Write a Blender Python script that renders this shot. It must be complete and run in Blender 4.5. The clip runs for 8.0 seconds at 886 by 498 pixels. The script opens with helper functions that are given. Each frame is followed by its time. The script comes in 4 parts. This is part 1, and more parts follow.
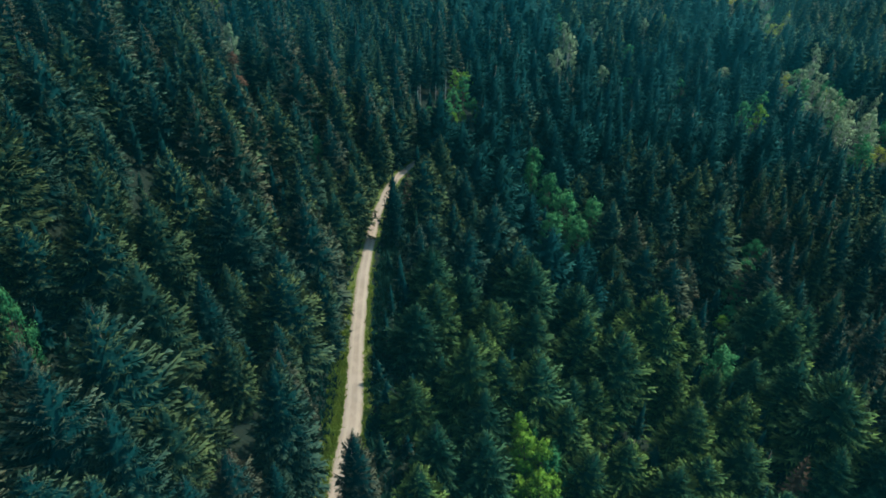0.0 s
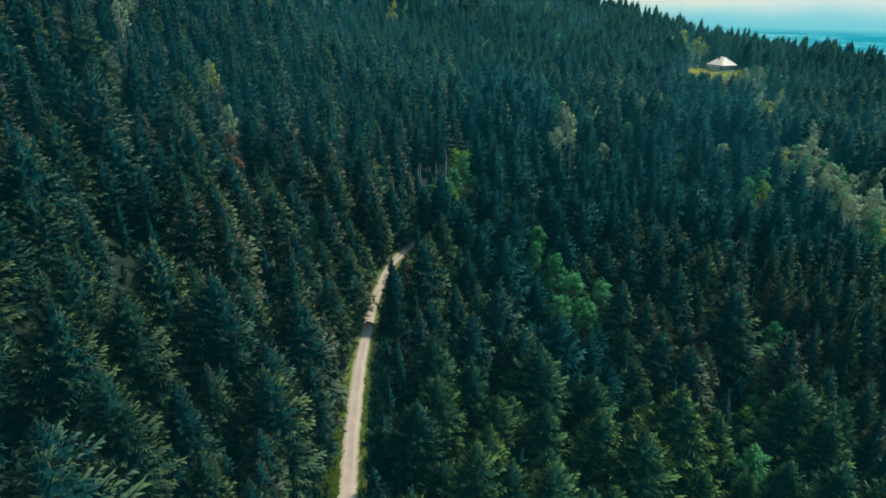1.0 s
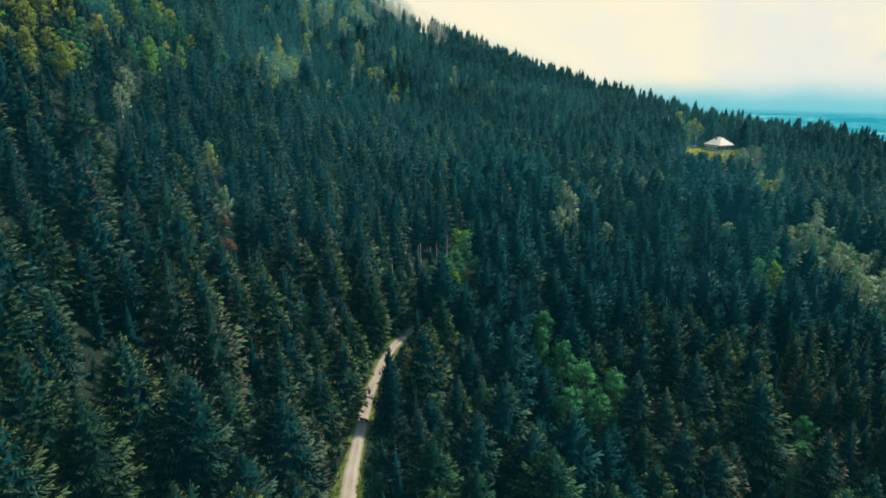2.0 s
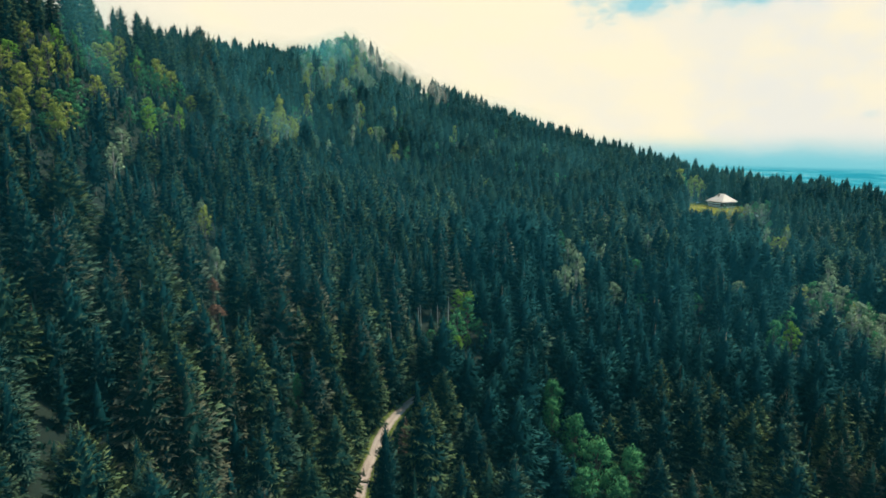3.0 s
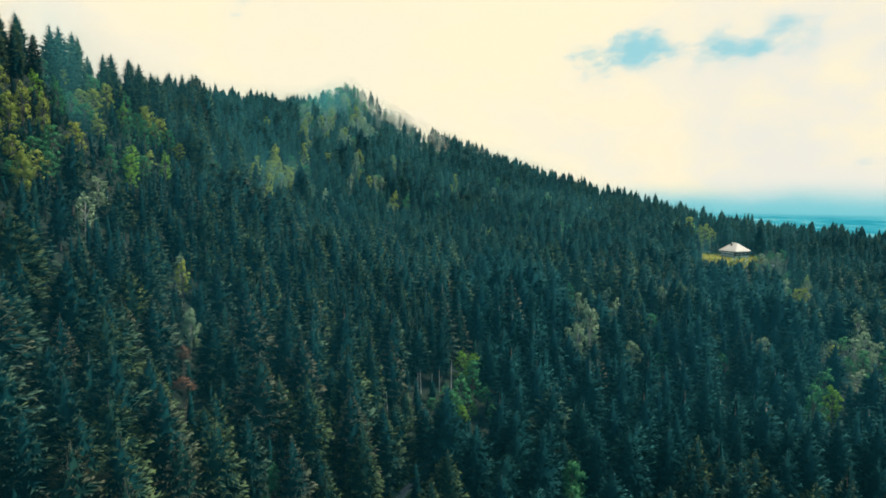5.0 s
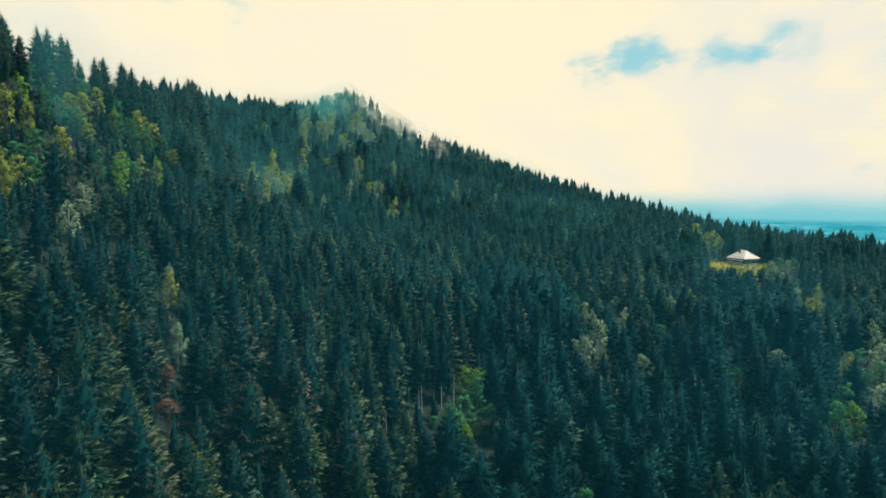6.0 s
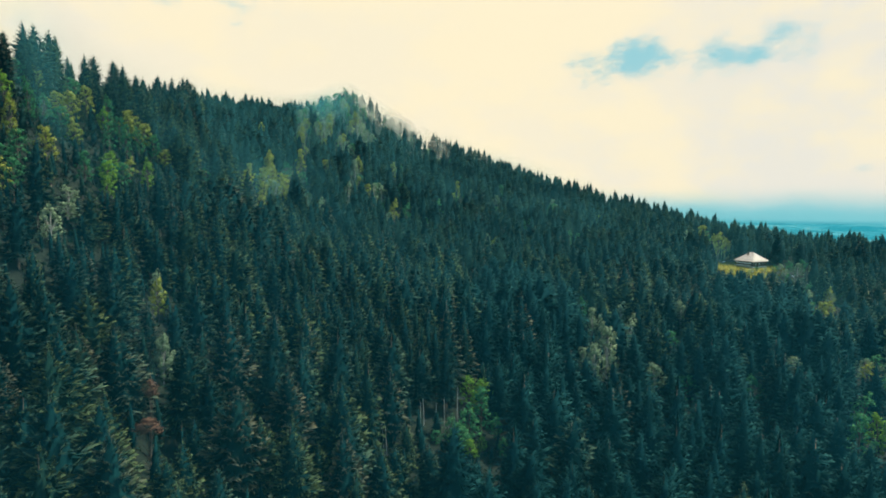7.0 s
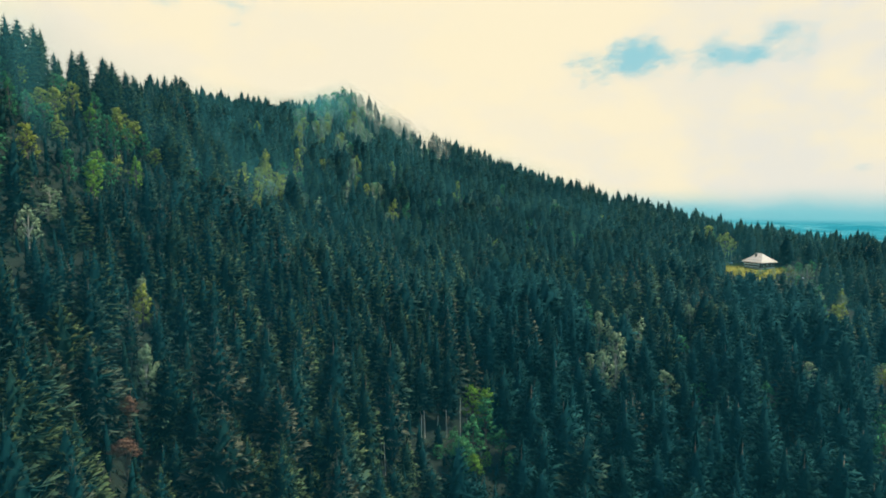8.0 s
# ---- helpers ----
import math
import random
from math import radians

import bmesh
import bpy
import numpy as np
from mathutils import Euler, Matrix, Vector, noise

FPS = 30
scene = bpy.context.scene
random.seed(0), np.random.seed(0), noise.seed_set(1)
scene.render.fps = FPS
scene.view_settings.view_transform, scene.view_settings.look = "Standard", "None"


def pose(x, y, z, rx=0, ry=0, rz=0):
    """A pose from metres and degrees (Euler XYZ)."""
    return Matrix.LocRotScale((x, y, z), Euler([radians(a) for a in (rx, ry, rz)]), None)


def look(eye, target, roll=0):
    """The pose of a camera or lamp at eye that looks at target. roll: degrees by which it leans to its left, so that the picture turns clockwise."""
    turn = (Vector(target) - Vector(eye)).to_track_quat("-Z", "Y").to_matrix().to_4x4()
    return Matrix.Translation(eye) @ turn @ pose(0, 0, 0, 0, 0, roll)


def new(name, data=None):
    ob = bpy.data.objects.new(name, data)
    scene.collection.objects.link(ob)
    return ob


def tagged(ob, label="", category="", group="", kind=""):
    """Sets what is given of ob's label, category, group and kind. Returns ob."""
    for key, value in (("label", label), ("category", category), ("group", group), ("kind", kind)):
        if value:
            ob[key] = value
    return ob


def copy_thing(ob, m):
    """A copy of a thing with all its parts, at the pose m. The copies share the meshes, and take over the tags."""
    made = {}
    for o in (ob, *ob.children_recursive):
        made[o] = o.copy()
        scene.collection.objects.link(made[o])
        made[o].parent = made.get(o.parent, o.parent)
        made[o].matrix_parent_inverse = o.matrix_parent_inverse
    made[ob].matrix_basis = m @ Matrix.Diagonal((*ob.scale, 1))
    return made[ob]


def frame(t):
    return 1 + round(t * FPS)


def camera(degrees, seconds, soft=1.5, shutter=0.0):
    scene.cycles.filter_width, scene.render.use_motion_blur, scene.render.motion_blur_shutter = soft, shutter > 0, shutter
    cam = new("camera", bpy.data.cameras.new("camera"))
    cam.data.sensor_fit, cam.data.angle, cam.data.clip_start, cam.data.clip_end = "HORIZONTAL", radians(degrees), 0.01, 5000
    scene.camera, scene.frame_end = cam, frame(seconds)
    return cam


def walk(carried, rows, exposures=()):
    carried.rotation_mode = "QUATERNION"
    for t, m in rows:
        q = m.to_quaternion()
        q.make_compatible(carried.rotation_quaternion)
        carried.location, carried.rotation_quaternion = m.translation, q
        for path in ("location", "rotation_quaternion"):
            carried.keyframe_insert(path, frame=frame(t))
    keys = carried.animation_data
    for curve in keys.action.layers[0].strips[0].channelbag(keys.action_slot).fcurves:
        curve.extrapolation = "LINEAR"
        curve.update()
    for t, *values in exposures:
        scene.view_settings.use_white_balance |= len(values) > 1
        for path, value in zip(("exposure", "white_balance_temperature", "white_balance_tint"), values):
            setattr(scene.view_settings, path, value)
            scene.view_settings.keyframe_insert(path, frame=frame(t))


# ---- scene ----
cam = camera(75.0, 8.0, soft=1.85)
PATH = [
    (0, (-0.243, -2.268, 69.322), (-0.226, -0.535, 68.324), 1.0),
    (0.5, (-0.427, 1.766, 69.266), (-0.411, 3.554, 68.37), 0.8),
    (1, (-0.52, 6.038, 69.126), (-0.507, 7.879, 68.345), 0.6),
    (1.5, (-0.665, 10.291, 69.032), (-0.654, 12.175, 68.358), 0.6),
    (1.7, (-0.69, 12.114, 69.018), (-0.679, 14.016, 68.401), 0.6),
    (3, (-0.838, 23.852, 69.064), (-0.831, 25.821, 68.713), 0.3),
    (3.5, (-0.967, 28.305, 69.058), (-0.961, 30.285, 68.78), 0.2),
    (4, (-1.058, 32.92, 69.054), (-1.052, 34.907, 68.825), 0.1),
    (4.5, (-1.168, 37.584, 69.065), (-1.162, 39.573, 68.861), 0.1),
    (6, (-1.838, 51.306, 69.505), (-1.834, 53.299, 69.338), -0.0),
    (6.5, (-2.203, 55.788, 69.631), (-2.199, 57.781, 69.468), -0.0),
    (7, (-2.577, 60.428, 69.729), (-2.573, 62.421, 69.567), -0.1),
    (7.5, (-2.926, 65.006, 69.796), (-2.921, 66.999, 69.634), -0.1),
    (8, (-3.204, 69.702, 69.88), (-3.198, 71.695, 69.718), -0.2),
]
walk(cam, [(t, look(eye, target, roll)) for t, eye, target, roll in PATH], exposures=[(0, 0.62, 6050, 4), (1.5, 0.62, 6250, 6), (3, 0.66, 6450, 10), (4.5, 0.66, 6500, 10), (8, 0.58, 6550, 10)])

# ---- world, sun ----
SUN_AZ, SUN_EL = radians(74), radians(56)      # azimuth from +y towards +x
sun_way = Vector((math.sin(SUN_AZ) * math.cos(SUN_EL), math.cos(SUN_AZ) * math.cos(SUN_EL), math.sin(SUN_EL)))
sun = new("sun", bpy.data.lights.new("sun", "SUN"))
sun.data.energy, sun.data.angle, sun.data.color = 4.4, radians(2.0), (1.0, 0.88, 0.66)
sun.matrix_world = look(Vector((0, 0, 300)), Vector((0, 0, 300)) - sun_way)

world = bpy.data.worlds.new("sky")
scene.world = world
world.use_nodes = True


class Nodes:
    """Short hand for building node trees."""

    def __init__(self, tree):
        self.tree = tree
        tree.nodes.clear()

    def add(self, kind, ins=None, operation=None):
        n = self.tree.nodes.new(kind)
        if operation:
            n.operation = operation
        for k, v in (ins or {}).items():
            sock = n.inputs[k]
            if isinstance(v, bpy.types.NodeSocket):
                self.tree.links.new(v, sock)
            else:
                sock.default_value = v
        return n

    def math(self, op, a, b=0.0, c=0.0, clamp=False):
        n = self.tree.nodes.new("ShaderNodeMath")
        n.operation, n.use_clamp = op, clamp
        for k, v in enumerate((a, b, c)):
            if isinstance(v, bpy.types.NodeSocket):
                self.tree.links.new(v, n.inputs[k])
            else:
                n.inputs[k].default_value = v
        return n.outputs[0]

    def mix(self, f, a, b):
        n = self.tree.nodes.new("ShaderNodeMix")
        n.data_type = "RGBA"
        for k, v in ((0, f), (6, a), (7, b)):
            if isinstance(v, bpy.types.NodeSocket):
                self.tree.links.new(v, n.inputs[k])
            else:
                n.inputs[k].default_value = v if k == 0 else (*v, 1)
        return n.outputs[2]

    def step(self, v, lo, hi):
        n = self.tree.nodes.new("ShaderNodeMapRange")
        n.interpolation_type = "SMOOTHSTEP"
        self.tree.links.new(v, n.inputs[0])
        n.inputs[1].default_value, n.inputs[2].default_value = lo, hi
        return n.outputs[0]

    def noise(self, vec, scale, detail=4.0, rough=0.55):
        n = self.add("ShaderNodeTexNoise", {"Scale": scale, "Detail": detail, "Roughness": rough})
        if vec is not None:
            self.tree.links.new(vec, n.inputs["Vector"])
        return n.outputs["Fac"]


w = Nodes(world.node_tree)
sky = w.add("ShaderNodeTexSky")
sky.sky_type, sky.sun_disc, sky.sun_elevation, sky.sun_rotation = "NISHITA", False, SUN_EL, SUN_AZ
sky.air_density, sky.dust_density = 1.2, 1.5
way = w.add("ShaderNodeTexCoord").outputs["Generated"]
up = w.add("ShaderNodeSeparateXYZ", {0: way}).outputs[2]
blue = w.add("ShaderNodeVectorMath", {0: sky.outputs[0], 1: (0.075, 0.235, 0.27)}, operation="MULTIPLY").outputs[0]
blue = w.mix(w.step(up, 0.25, 0.75), (0.34, 0.66, 0.72), blue)
# clouds: stretched flat towards the horizon
flat = w.add("ShaderNodeVectorMath", {0: way, 1: (1.0, 1.0, 1.9)}, operation="MULTIPLY").outputs[0]
puffs = w.noise(flat, 2.6, 6.0, 0.55)
wisps = w.noise(flat, 9.0, 5.0, 0.6)
# thick round a glow set ahead of the camera and low down, broken overhead
toward = w.add("ShaderNodeVectorMath", {0: way, 1: (-0.08, 0.93, 0.36)}, operation="DOT_PRODUCT").outputs["Value"]
near_glow = w.step(toward, 0.35, 0.95)
cover = w.math("ADD", w.math("MULTIPLY", puffs, 0.9), w.math("MULTIPLY_ADD", near_glow, 0.55, 0.08))
# gaps in the clouds: direction, stretch, size, how open


def cloud_gap(cover, at, stretch, lo, hi, much, rag=0.22):
    away = w.add("ShaderNodeVectorMath", {0: way, 1: tuple(Vector(at).normalized())}, operation="SUBTRACT").outputs[0]
    away = w.add("ShaderNodeVectorMath", {0: away, 1: stretch}, operation="MULTIPLY").outputs[0]
    d = w.add("ShaderNodeVectorMath", {0: away}, operation="LENGTH").outputs["Value"]
    d = w.math("ADD", d, w.math("MULTIPLY", w.math("SUBTRACT", wisps, 0.5), rag))
    return w.math("SUBTRACT", cover, w.math("MULTIPLY", w.math("SUBTRACT", 1.0, w.step(d, lo, hi)), much))


cover = cloud_gap(cover, (0.308, 0.925, 0.218), (0.75, 0.75, 2.4), -0.10, 0.19, 0.62, 0.28)
cover = cloud_gap(cover, (0.400, 0.890, 0.232), (0.55, 0.55, 2.0), -0.06, 0.30, 0.215, 0.26)
cover = cloud_gap(cover, (-0.250, 0.910, 0.330), (0.6, 0.6, 1.6), 0.0, 0.16, 0.36)
cover = cloud_gap(cover, (-0.400, 0.860, 0.330), (0.8, 0.8, 1.6), 0.0, 0.16, 0.32)
cover = cloud_gap(cover, (0.585, 0.811, 0.046), (1.0, 1.0, 2.2), 0.0, 0.06, 0.22, 0.07)
cloudy = w.step(w.math("ADD", cover, w.math("MULTIPLY", wisps, 0.12)), 0.50, 0.80)
shade = w.step(w.noise(flat, 4.5, 5.0, 0.6), 0.42, 0.62)
grey = w.mix(shade, (0.87, 0.84, 0.74), (1.0, 0.90, 0.66))
glow = w.mix(w.math("MULTIPLY", w.step(toward, 0.80, 0.985), 0.66), grey, (1.06, 0.93, 0.64))
# blue haze low over the plain
ragged = w.math("MULTIPLY_ADD", w.math("SUBTRACT", w.noise(flat, 7.0, 5.0, 0.6), 0.5), 0.030, up)
haze = w.step(ragged, -0.020, 0.028)
low = w.mix(haze, (0.30, 0.65, 0.69), glow)
lit = w.mix(cloudy, blue, low)
lit = w.mix(w.math("MULTIPLY", w.math("SUBTRACT", 1.0, w.step(ragged, -0.030, 0.000)), 0.7), lit, (0.17, 0.57, 0.64))
back = w.add("ShaderNodeBackground", {"Color": lit, "Strength": 0.66})
w.add("ShaderNodeOutputWorld", {"Surface": back.outputs[0]})

# ---- materials ----


def material(name):
    m = bpy.data.materials.new(name)
    m.use_nodes = True
    return m, Nodes(m.node_tree)


def place_of(n):
    return n.add("ShaderNodeNewGeometry").outputs["Position"]


def foliage(name, dark, light, tip, see_through=0.25, odd=None, warm_tip=None, dull=None):
    """Needles or leaves: differs from tree to tree, from branch to branch, and grows paler towards the tips."""
    m, n = material(name)
    p = place_of(n)
    at = n.add("ShaderNodeSeparateXYZ", {0: n.add("ShaderNodeUVMap").outputs[0]})
    along, own = at.outputs[0], at.outputs[1]
    tree = n.math("FRACT", n.math("ADD", own, n.math("MULTIPLY", n.add("ShaderNodeObjectInfo").outputs["Random"], 7.31)))
    other = n.math("FRACT", n.math("MULTIPLY", tree, 9.7))
    branch = n.add("ShaderNodeNewGeometry").outputs["Random Per Island"]
    stand = n.step(n.noise(p, 0.035, 2.0), 0.35, 0.65)
    f = n.math("ADD", n.math("MULTIPLY", tree, 0.5), n.math("ADD", n.math("MULTIPLY", branch, 0.2), n.math("MULTIPLY", stand, 0.3)))
    c = n.mix(f, dark, light)
    if odd:
        c = n.mix(n.math("MULTIPLY", n.step(other, 0.55, 0.9), 0.8), c, odd)
    # paler tips; on spruces they also hold painted-in light
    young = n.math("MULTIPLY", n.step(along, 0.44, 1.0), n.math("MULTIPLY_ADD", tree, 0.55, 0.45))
    if warm_tip:
        tip = n.mix(n.step(n.math("ADD", n.math("MULTIPLY", other, 0.7), n.math("MULTIPLY", stand, 0.3)), 0.30, 0.65), tip, warm_tip)
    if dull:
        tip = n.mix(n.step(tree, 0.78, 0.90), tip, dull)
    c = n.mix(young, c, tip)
    body = n.add("ShaderNodeBsdfPrincipled", {"Base Color": c, "Roughness": 0.85, "Specular IOR Level": 0.03})
    thin = n.add("ShaderNodeBsdfTranslucent", {"Color": c})
    both = n.add("ShaderNodeMixShader", {0: see_through, 1: body.outputs[0], 2: thin.outputs[0]})
    n.add("ShaderNodeOutputMaterial", {"Surface": both.outputs[0]})
    return m


def surface(name, a, b, c, fine=8.0, coarse=0.6, rough=0.85, bump=0.4, far=0.05):
    """A rough matt surface in three tones, at two scales and a half."""
    m, n = material(name)
    p = place_of(n)
    grain = n.noise(p, fine, 5.0, 0.65)
    stain = n.step(n.noise(p, coarse, 4.0), 0.35, 0.65)
    tone = n.mix(stain, a, b)
    tone = n.mix(n.math("MULTIPLY", n.step(grain, 0.45, 0.75), 0.7), tone, c)
    body = n.add("ShaderNodeBsdfPrincipled", {"Base Color": tone, "Roughness": rough, "Specular IOR Level": 0.2})
    relief = n.add("ShaderNodeBump", {"Height": grain, "Strength": bump, "Distance": far})
    n.tree.links.new(relief.outputs[0], body.inputs["Normal"])
    n.add("ShaderNodeOutputMaterial", {"Surface": body.outputs[0]})
    return m


# dark base holds the crown's own shade, pale tips its sunlit fringe
M_SPRUCE = foliage("spruce_needles", (0.0028, 0.025, 0.030), (0.0044, 0.034, 0.038), (0.092, 0.152, 0.104), 0.22, odd=(0.009, 0.033, 0.027), warm_tip=(0.142, 0.188, 0.070), dull=(0.132, 0.130, 0.086))
# darker copy of the needles: shade on the valley floor put into colour
M_SHADED = foliage("shaded_spruce_needles", (0.0028, 0.029, 0.036), (0.0042, 0.036, 0.042), (0.025, 0.090, 0.086), 0.14, odd=(0.005, 0.034, 0.036))
# yellower, brighter copy: sunlit tips east of the road put into colour
M_SUNLIT = foliage("sunlit_spruce_needles", (0.005, 0.030, 0.026), (0.008, 0.042, 0.032), (0.088, 0.178, 0.088), 0.25, odd=(0.013, 0.042, 0.024), warm_tip=(0.155, 0.245, 0.066))
M_DEAD = foliage("dead_needles", (0.055, 0.042, 0.032), (0.09, 0.062, 0.044), (0.14, 0.098, 0.068), 0.2)
M_BARK = surface("bark", (0.075, 0.06, 0.048), (0.12, 0.10, 0.08), (0.05, 0.04, 0.032), 6.0, 0.7)
M_PALE_BARK = surface("pale_bark", (0.30, 0.28, 0.25), (0.42, 0.40, 0.36), (0.18, 0.16, 0.14), 5.0, 0.8)
M_LEAF = {
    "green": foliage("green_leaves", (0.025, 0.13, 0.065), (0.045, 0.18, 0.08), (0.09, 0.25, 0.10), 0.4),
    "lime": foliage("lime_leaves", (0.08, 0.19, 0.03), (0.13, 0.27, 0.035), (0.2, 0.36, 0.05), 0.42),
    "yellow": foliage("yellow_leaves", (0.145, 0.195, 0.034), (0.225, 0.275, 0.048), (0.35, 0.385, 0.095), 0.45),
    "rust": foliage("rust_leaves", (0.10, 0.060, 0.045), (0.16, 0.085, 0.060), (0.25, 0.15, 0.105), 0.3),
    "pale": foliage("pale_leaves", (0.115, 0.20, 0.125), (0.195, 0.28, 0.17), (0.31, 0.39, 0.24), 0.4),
}
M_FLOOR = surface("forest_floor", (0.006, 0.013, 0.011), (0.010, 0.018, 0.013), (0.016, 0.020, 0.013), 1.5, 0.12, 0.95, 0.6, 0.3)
M_MEADOW = surface("meadow", (0.17, 0.155, 0.008), (0.21, 0.18, 0.010), (0.12, 0.125, 0.010), 1.2, 0.12, 0.95, 0.5, 0.2)
M_GRASS = foliage("verge_grass", (0.11, 0.17, 0.026), (0.17, 0.23, 0.032), (0.30, 0.32, 0.05), 0.35)
M_VERGE = surface("verge_soil", (0.06, 0.085, 0.02), (0.09, 0.11, 0.028), (0.13, 0.12, 0.05), 2.0, 0.3)

# ---- landform ----
GX = np.array([-400, -230, -165, -105, -55, -18, 15, 60, 125, 220, 460.0])
GY = np.array([-80, 60, 120, 185, 260, 350, 450, 600, 740.0])
# cross sections of the valley, from the near one to the ridge
LAND = np.array([
    [90, 135, 102, 59, 20, -5, -19, -29, -36, -47, -60],
    [90, 135, 95, 50, 12, -9, -21, -25, -27, -37, -55],
    [90, 132, 93, 45, 11, -7, -20, -23, -24, -32, -50],
    [85, 130, 97, 49, 15, 1, -7, -12, -16, -26, -42],
    [84, 130, 116, 55, 23, 11, 7, 0, -7, -17, -30],
    [80, 114, 119, 65, 34, 21, 17, 13, 8, 1, -12],
    [90, 118, 124, 83, 54, 38, 32, 31, 29, 27, 15],
    [100, 130, 142, 124, 96, 82, 76, 71, 62, 42, 5],
    [110, 135, 158, 184, 150, 127, 117, 103, 78, 8, -40.0],
])
STEP = 5.0
FX, FY = np.arange(-440, 520.1, STEP), np.arange(-120, 840.1, STEP)


def bilinear(xs, ys, grid, x, y):
    x, y = np.clip(x, xs[0], xs[-1]), np.clip(y, ys[0], ys[-1])
    i = np.clip(np.searchsorted(xs, x) - 1, 0, len(xs) - 2)
    j = np.clip(np.searchsorted(ys, y) - 1, 0, len(ys) - 2)
    u, v = (x - xs[i]) / (xs[i + 1] - xs[i]), (y - ys[j]) / (ys[j + 1] - ys[j])
    return (grid[j, i] * (1 - u) + grid[j, i + 1] * u) * (1 - v) + (grid[j + 1, i] * (1 - u) + grid[j + 1, i + 1] * u) * v


def smooth(t):
    t = np.clip(t, 0, 1)
    return t * t * (3 - 2 * t)


def spline(points, step=1.5):
    """Catmull-Rom through points, sampled about every step metres."""
    p = np.array(points, float)
    p = np.vstack([2 * p[0] - p[1], p, 2 * p[-1] - p[-2]])
    out = []
    for a, b, c, d in zip(p[:-3], p[1:-2], p[2:-1], p[3:]):
        k = max(2, int(np.linalg.norm(c - b) / step))
        for t in np.arange(k) / k:
            out.append(0.5 * (2 * b + (c - a) * t + (2 * a - 5 * b + 4 * c - d) * t * t + (3 * b - a - 3 * c + d) * t ** 3))
    out.append(p[-2])
    return np.array(out)


fx, fy = np.meshgrid(FX, FY)
land = bilinear(GX, GY, LAND, fx, fy)
for _ in range(6):
    q = np.pad(land, 1, mode="edge")
    land = (q[1:-1, 1:-1] * 4 + q[:-2, 1:-1] + q[2:, 1:-1] + q[1:-1, :-2] + q[1:-1, 2:]) / 8
land += 0.9 * np.sin(fx * 0.11 + 1.3 * np.sin(fy * 0.05)) * np.sin(fy * 0.093 + 0.7) + 0.5 * np.sin(fx * 0.27 + fy * 0.19)

ROAD = spline([(-13, -100), (-14, 0), (-15.4, 57), (-15.7, 76), (-17.2, 96), (-18.3, 119), (-18, 139), (-17.2, 149), (-15.2, 161), (-12.6, 169), (-9.6, 176), (-6.5, 181)])
road_z = bilinear(FX, FY, land, ROAD[:, 0], ROAD[:, 1])
for _ in range(60):
    road_z[1:-1] = (road_z[:-2] + 2 * road_z[1:-1] + road_z[2:]) / 4


def road_near(x, y):
    """Distance to the road's centre line, side (plus: east) and the index of the nearest sample."""
    d2 = (ROAD[:, 0] - x) ** 2 + (ROAD[:, 1] - y) ** 2
    k = int(d2.argmin())
    a, b = ROAD[max(k - 1, 0)], ROAD[min(k + 1, len(ROAD) - 1)]
    side = (b[1] - a[1]) * (x - a[0]) - (b[0] - a[0]) * (y - a[1])
    return math.sqrt(d2[k]), side, k


HOUSE = (199.0, 434.0, 27.5)
for j in range(len(FY)):
    for i in range(len(FX)):
        x, y = FX[i], FY[j]
        if -40 < x < 75 and y < 225:
            d, side, k = road_near(x, y)
            if d < 14:
                land[j, i] += (road_z[k] - land[j, i]) * (1 - smooth((d - 5) / 9))
        d = math.hypot(x - HOUSE[0], y - HOUSE[1])
        if d < 45:
            land[j, i] += (HOUSE[2] - 0.05 * (HOUSE[1] - y) - land[j, i]) * (1 - smooth((d - 16) / 28))


def ground(x, y):
    """Height of the ground, which falls to the plain beyond the hills."""
    x, y = np.asarray(x, float), np.asarray(y, float)
    z = bilinear(FX, FY, land, x, y)
    out = np.hypot(np.maximum(np.maximum(FX[0] - x, x - FX[-1]), 0), np.maximum(np.maximum(FY[0] - y, y - FY[-1]), 0))
    return z + (-330 - z) * smooth(out / 900)


def mesh_of(name, verts, tris, uv=None, mats=(), slots=None, shade=False, normals=None, tone=None):
    me = bpy.data.meshes.new(name)
    verts, tris = np.asarray(verts, np.float32), np.array(tris, np.int32)
    if normals is not None:
        p, q, o = verts[tris[:, 0]], verts[tris[:, 1]], verts[tris[:, 2]]
        turned = (np.cross(q - p, o - p) * np.asarray(normals, np.float32)[tris].sum(1)).sum(1) < 0
        tris[turned] = tris[turned][:, ::-1]
    me.vertices.add(len(verts))
    me.vertices.foreach_set("co", verts.ravel())
    me.loops.add(tris.size)
    me.loops.foreach_set("vertex_index", tris.ravel())
    me.polygons.add(len(tris))
    me.polygons.foreach_set("loop_start", np.arange(len(tris), dtype=np.int32) * 3)
    if uv is not None:
        layer = me.uv_layers.new(name="UVMap")
        flat_uv = np.zeros((tris.size, 2), np.float32)
        flat_uv[:, 0] = np.asarray(uv, np.float32)[tris.ravel()]
        if tone is not None:
            flat_uv[:, 1] = np.asarray(tone, np.float32)[tris.ravel()]
        layer.data.foreach_set("uv", flat_uv.ravel())
    for m in mats:
        me.materials.append(m)
    if slots is not None:
        me.polygons.foreach_set("material_index", np.asarray(slots, np.int32))
    me.polygons.foreach_set("use_smooth", np.full(len(tris), shade or normals is not None))
    me.update(calc_edges=True)
    if normals is not None:
        me.normals_split_custom_set_from_vertices(np.asarray(normals, np.float32))
    return me


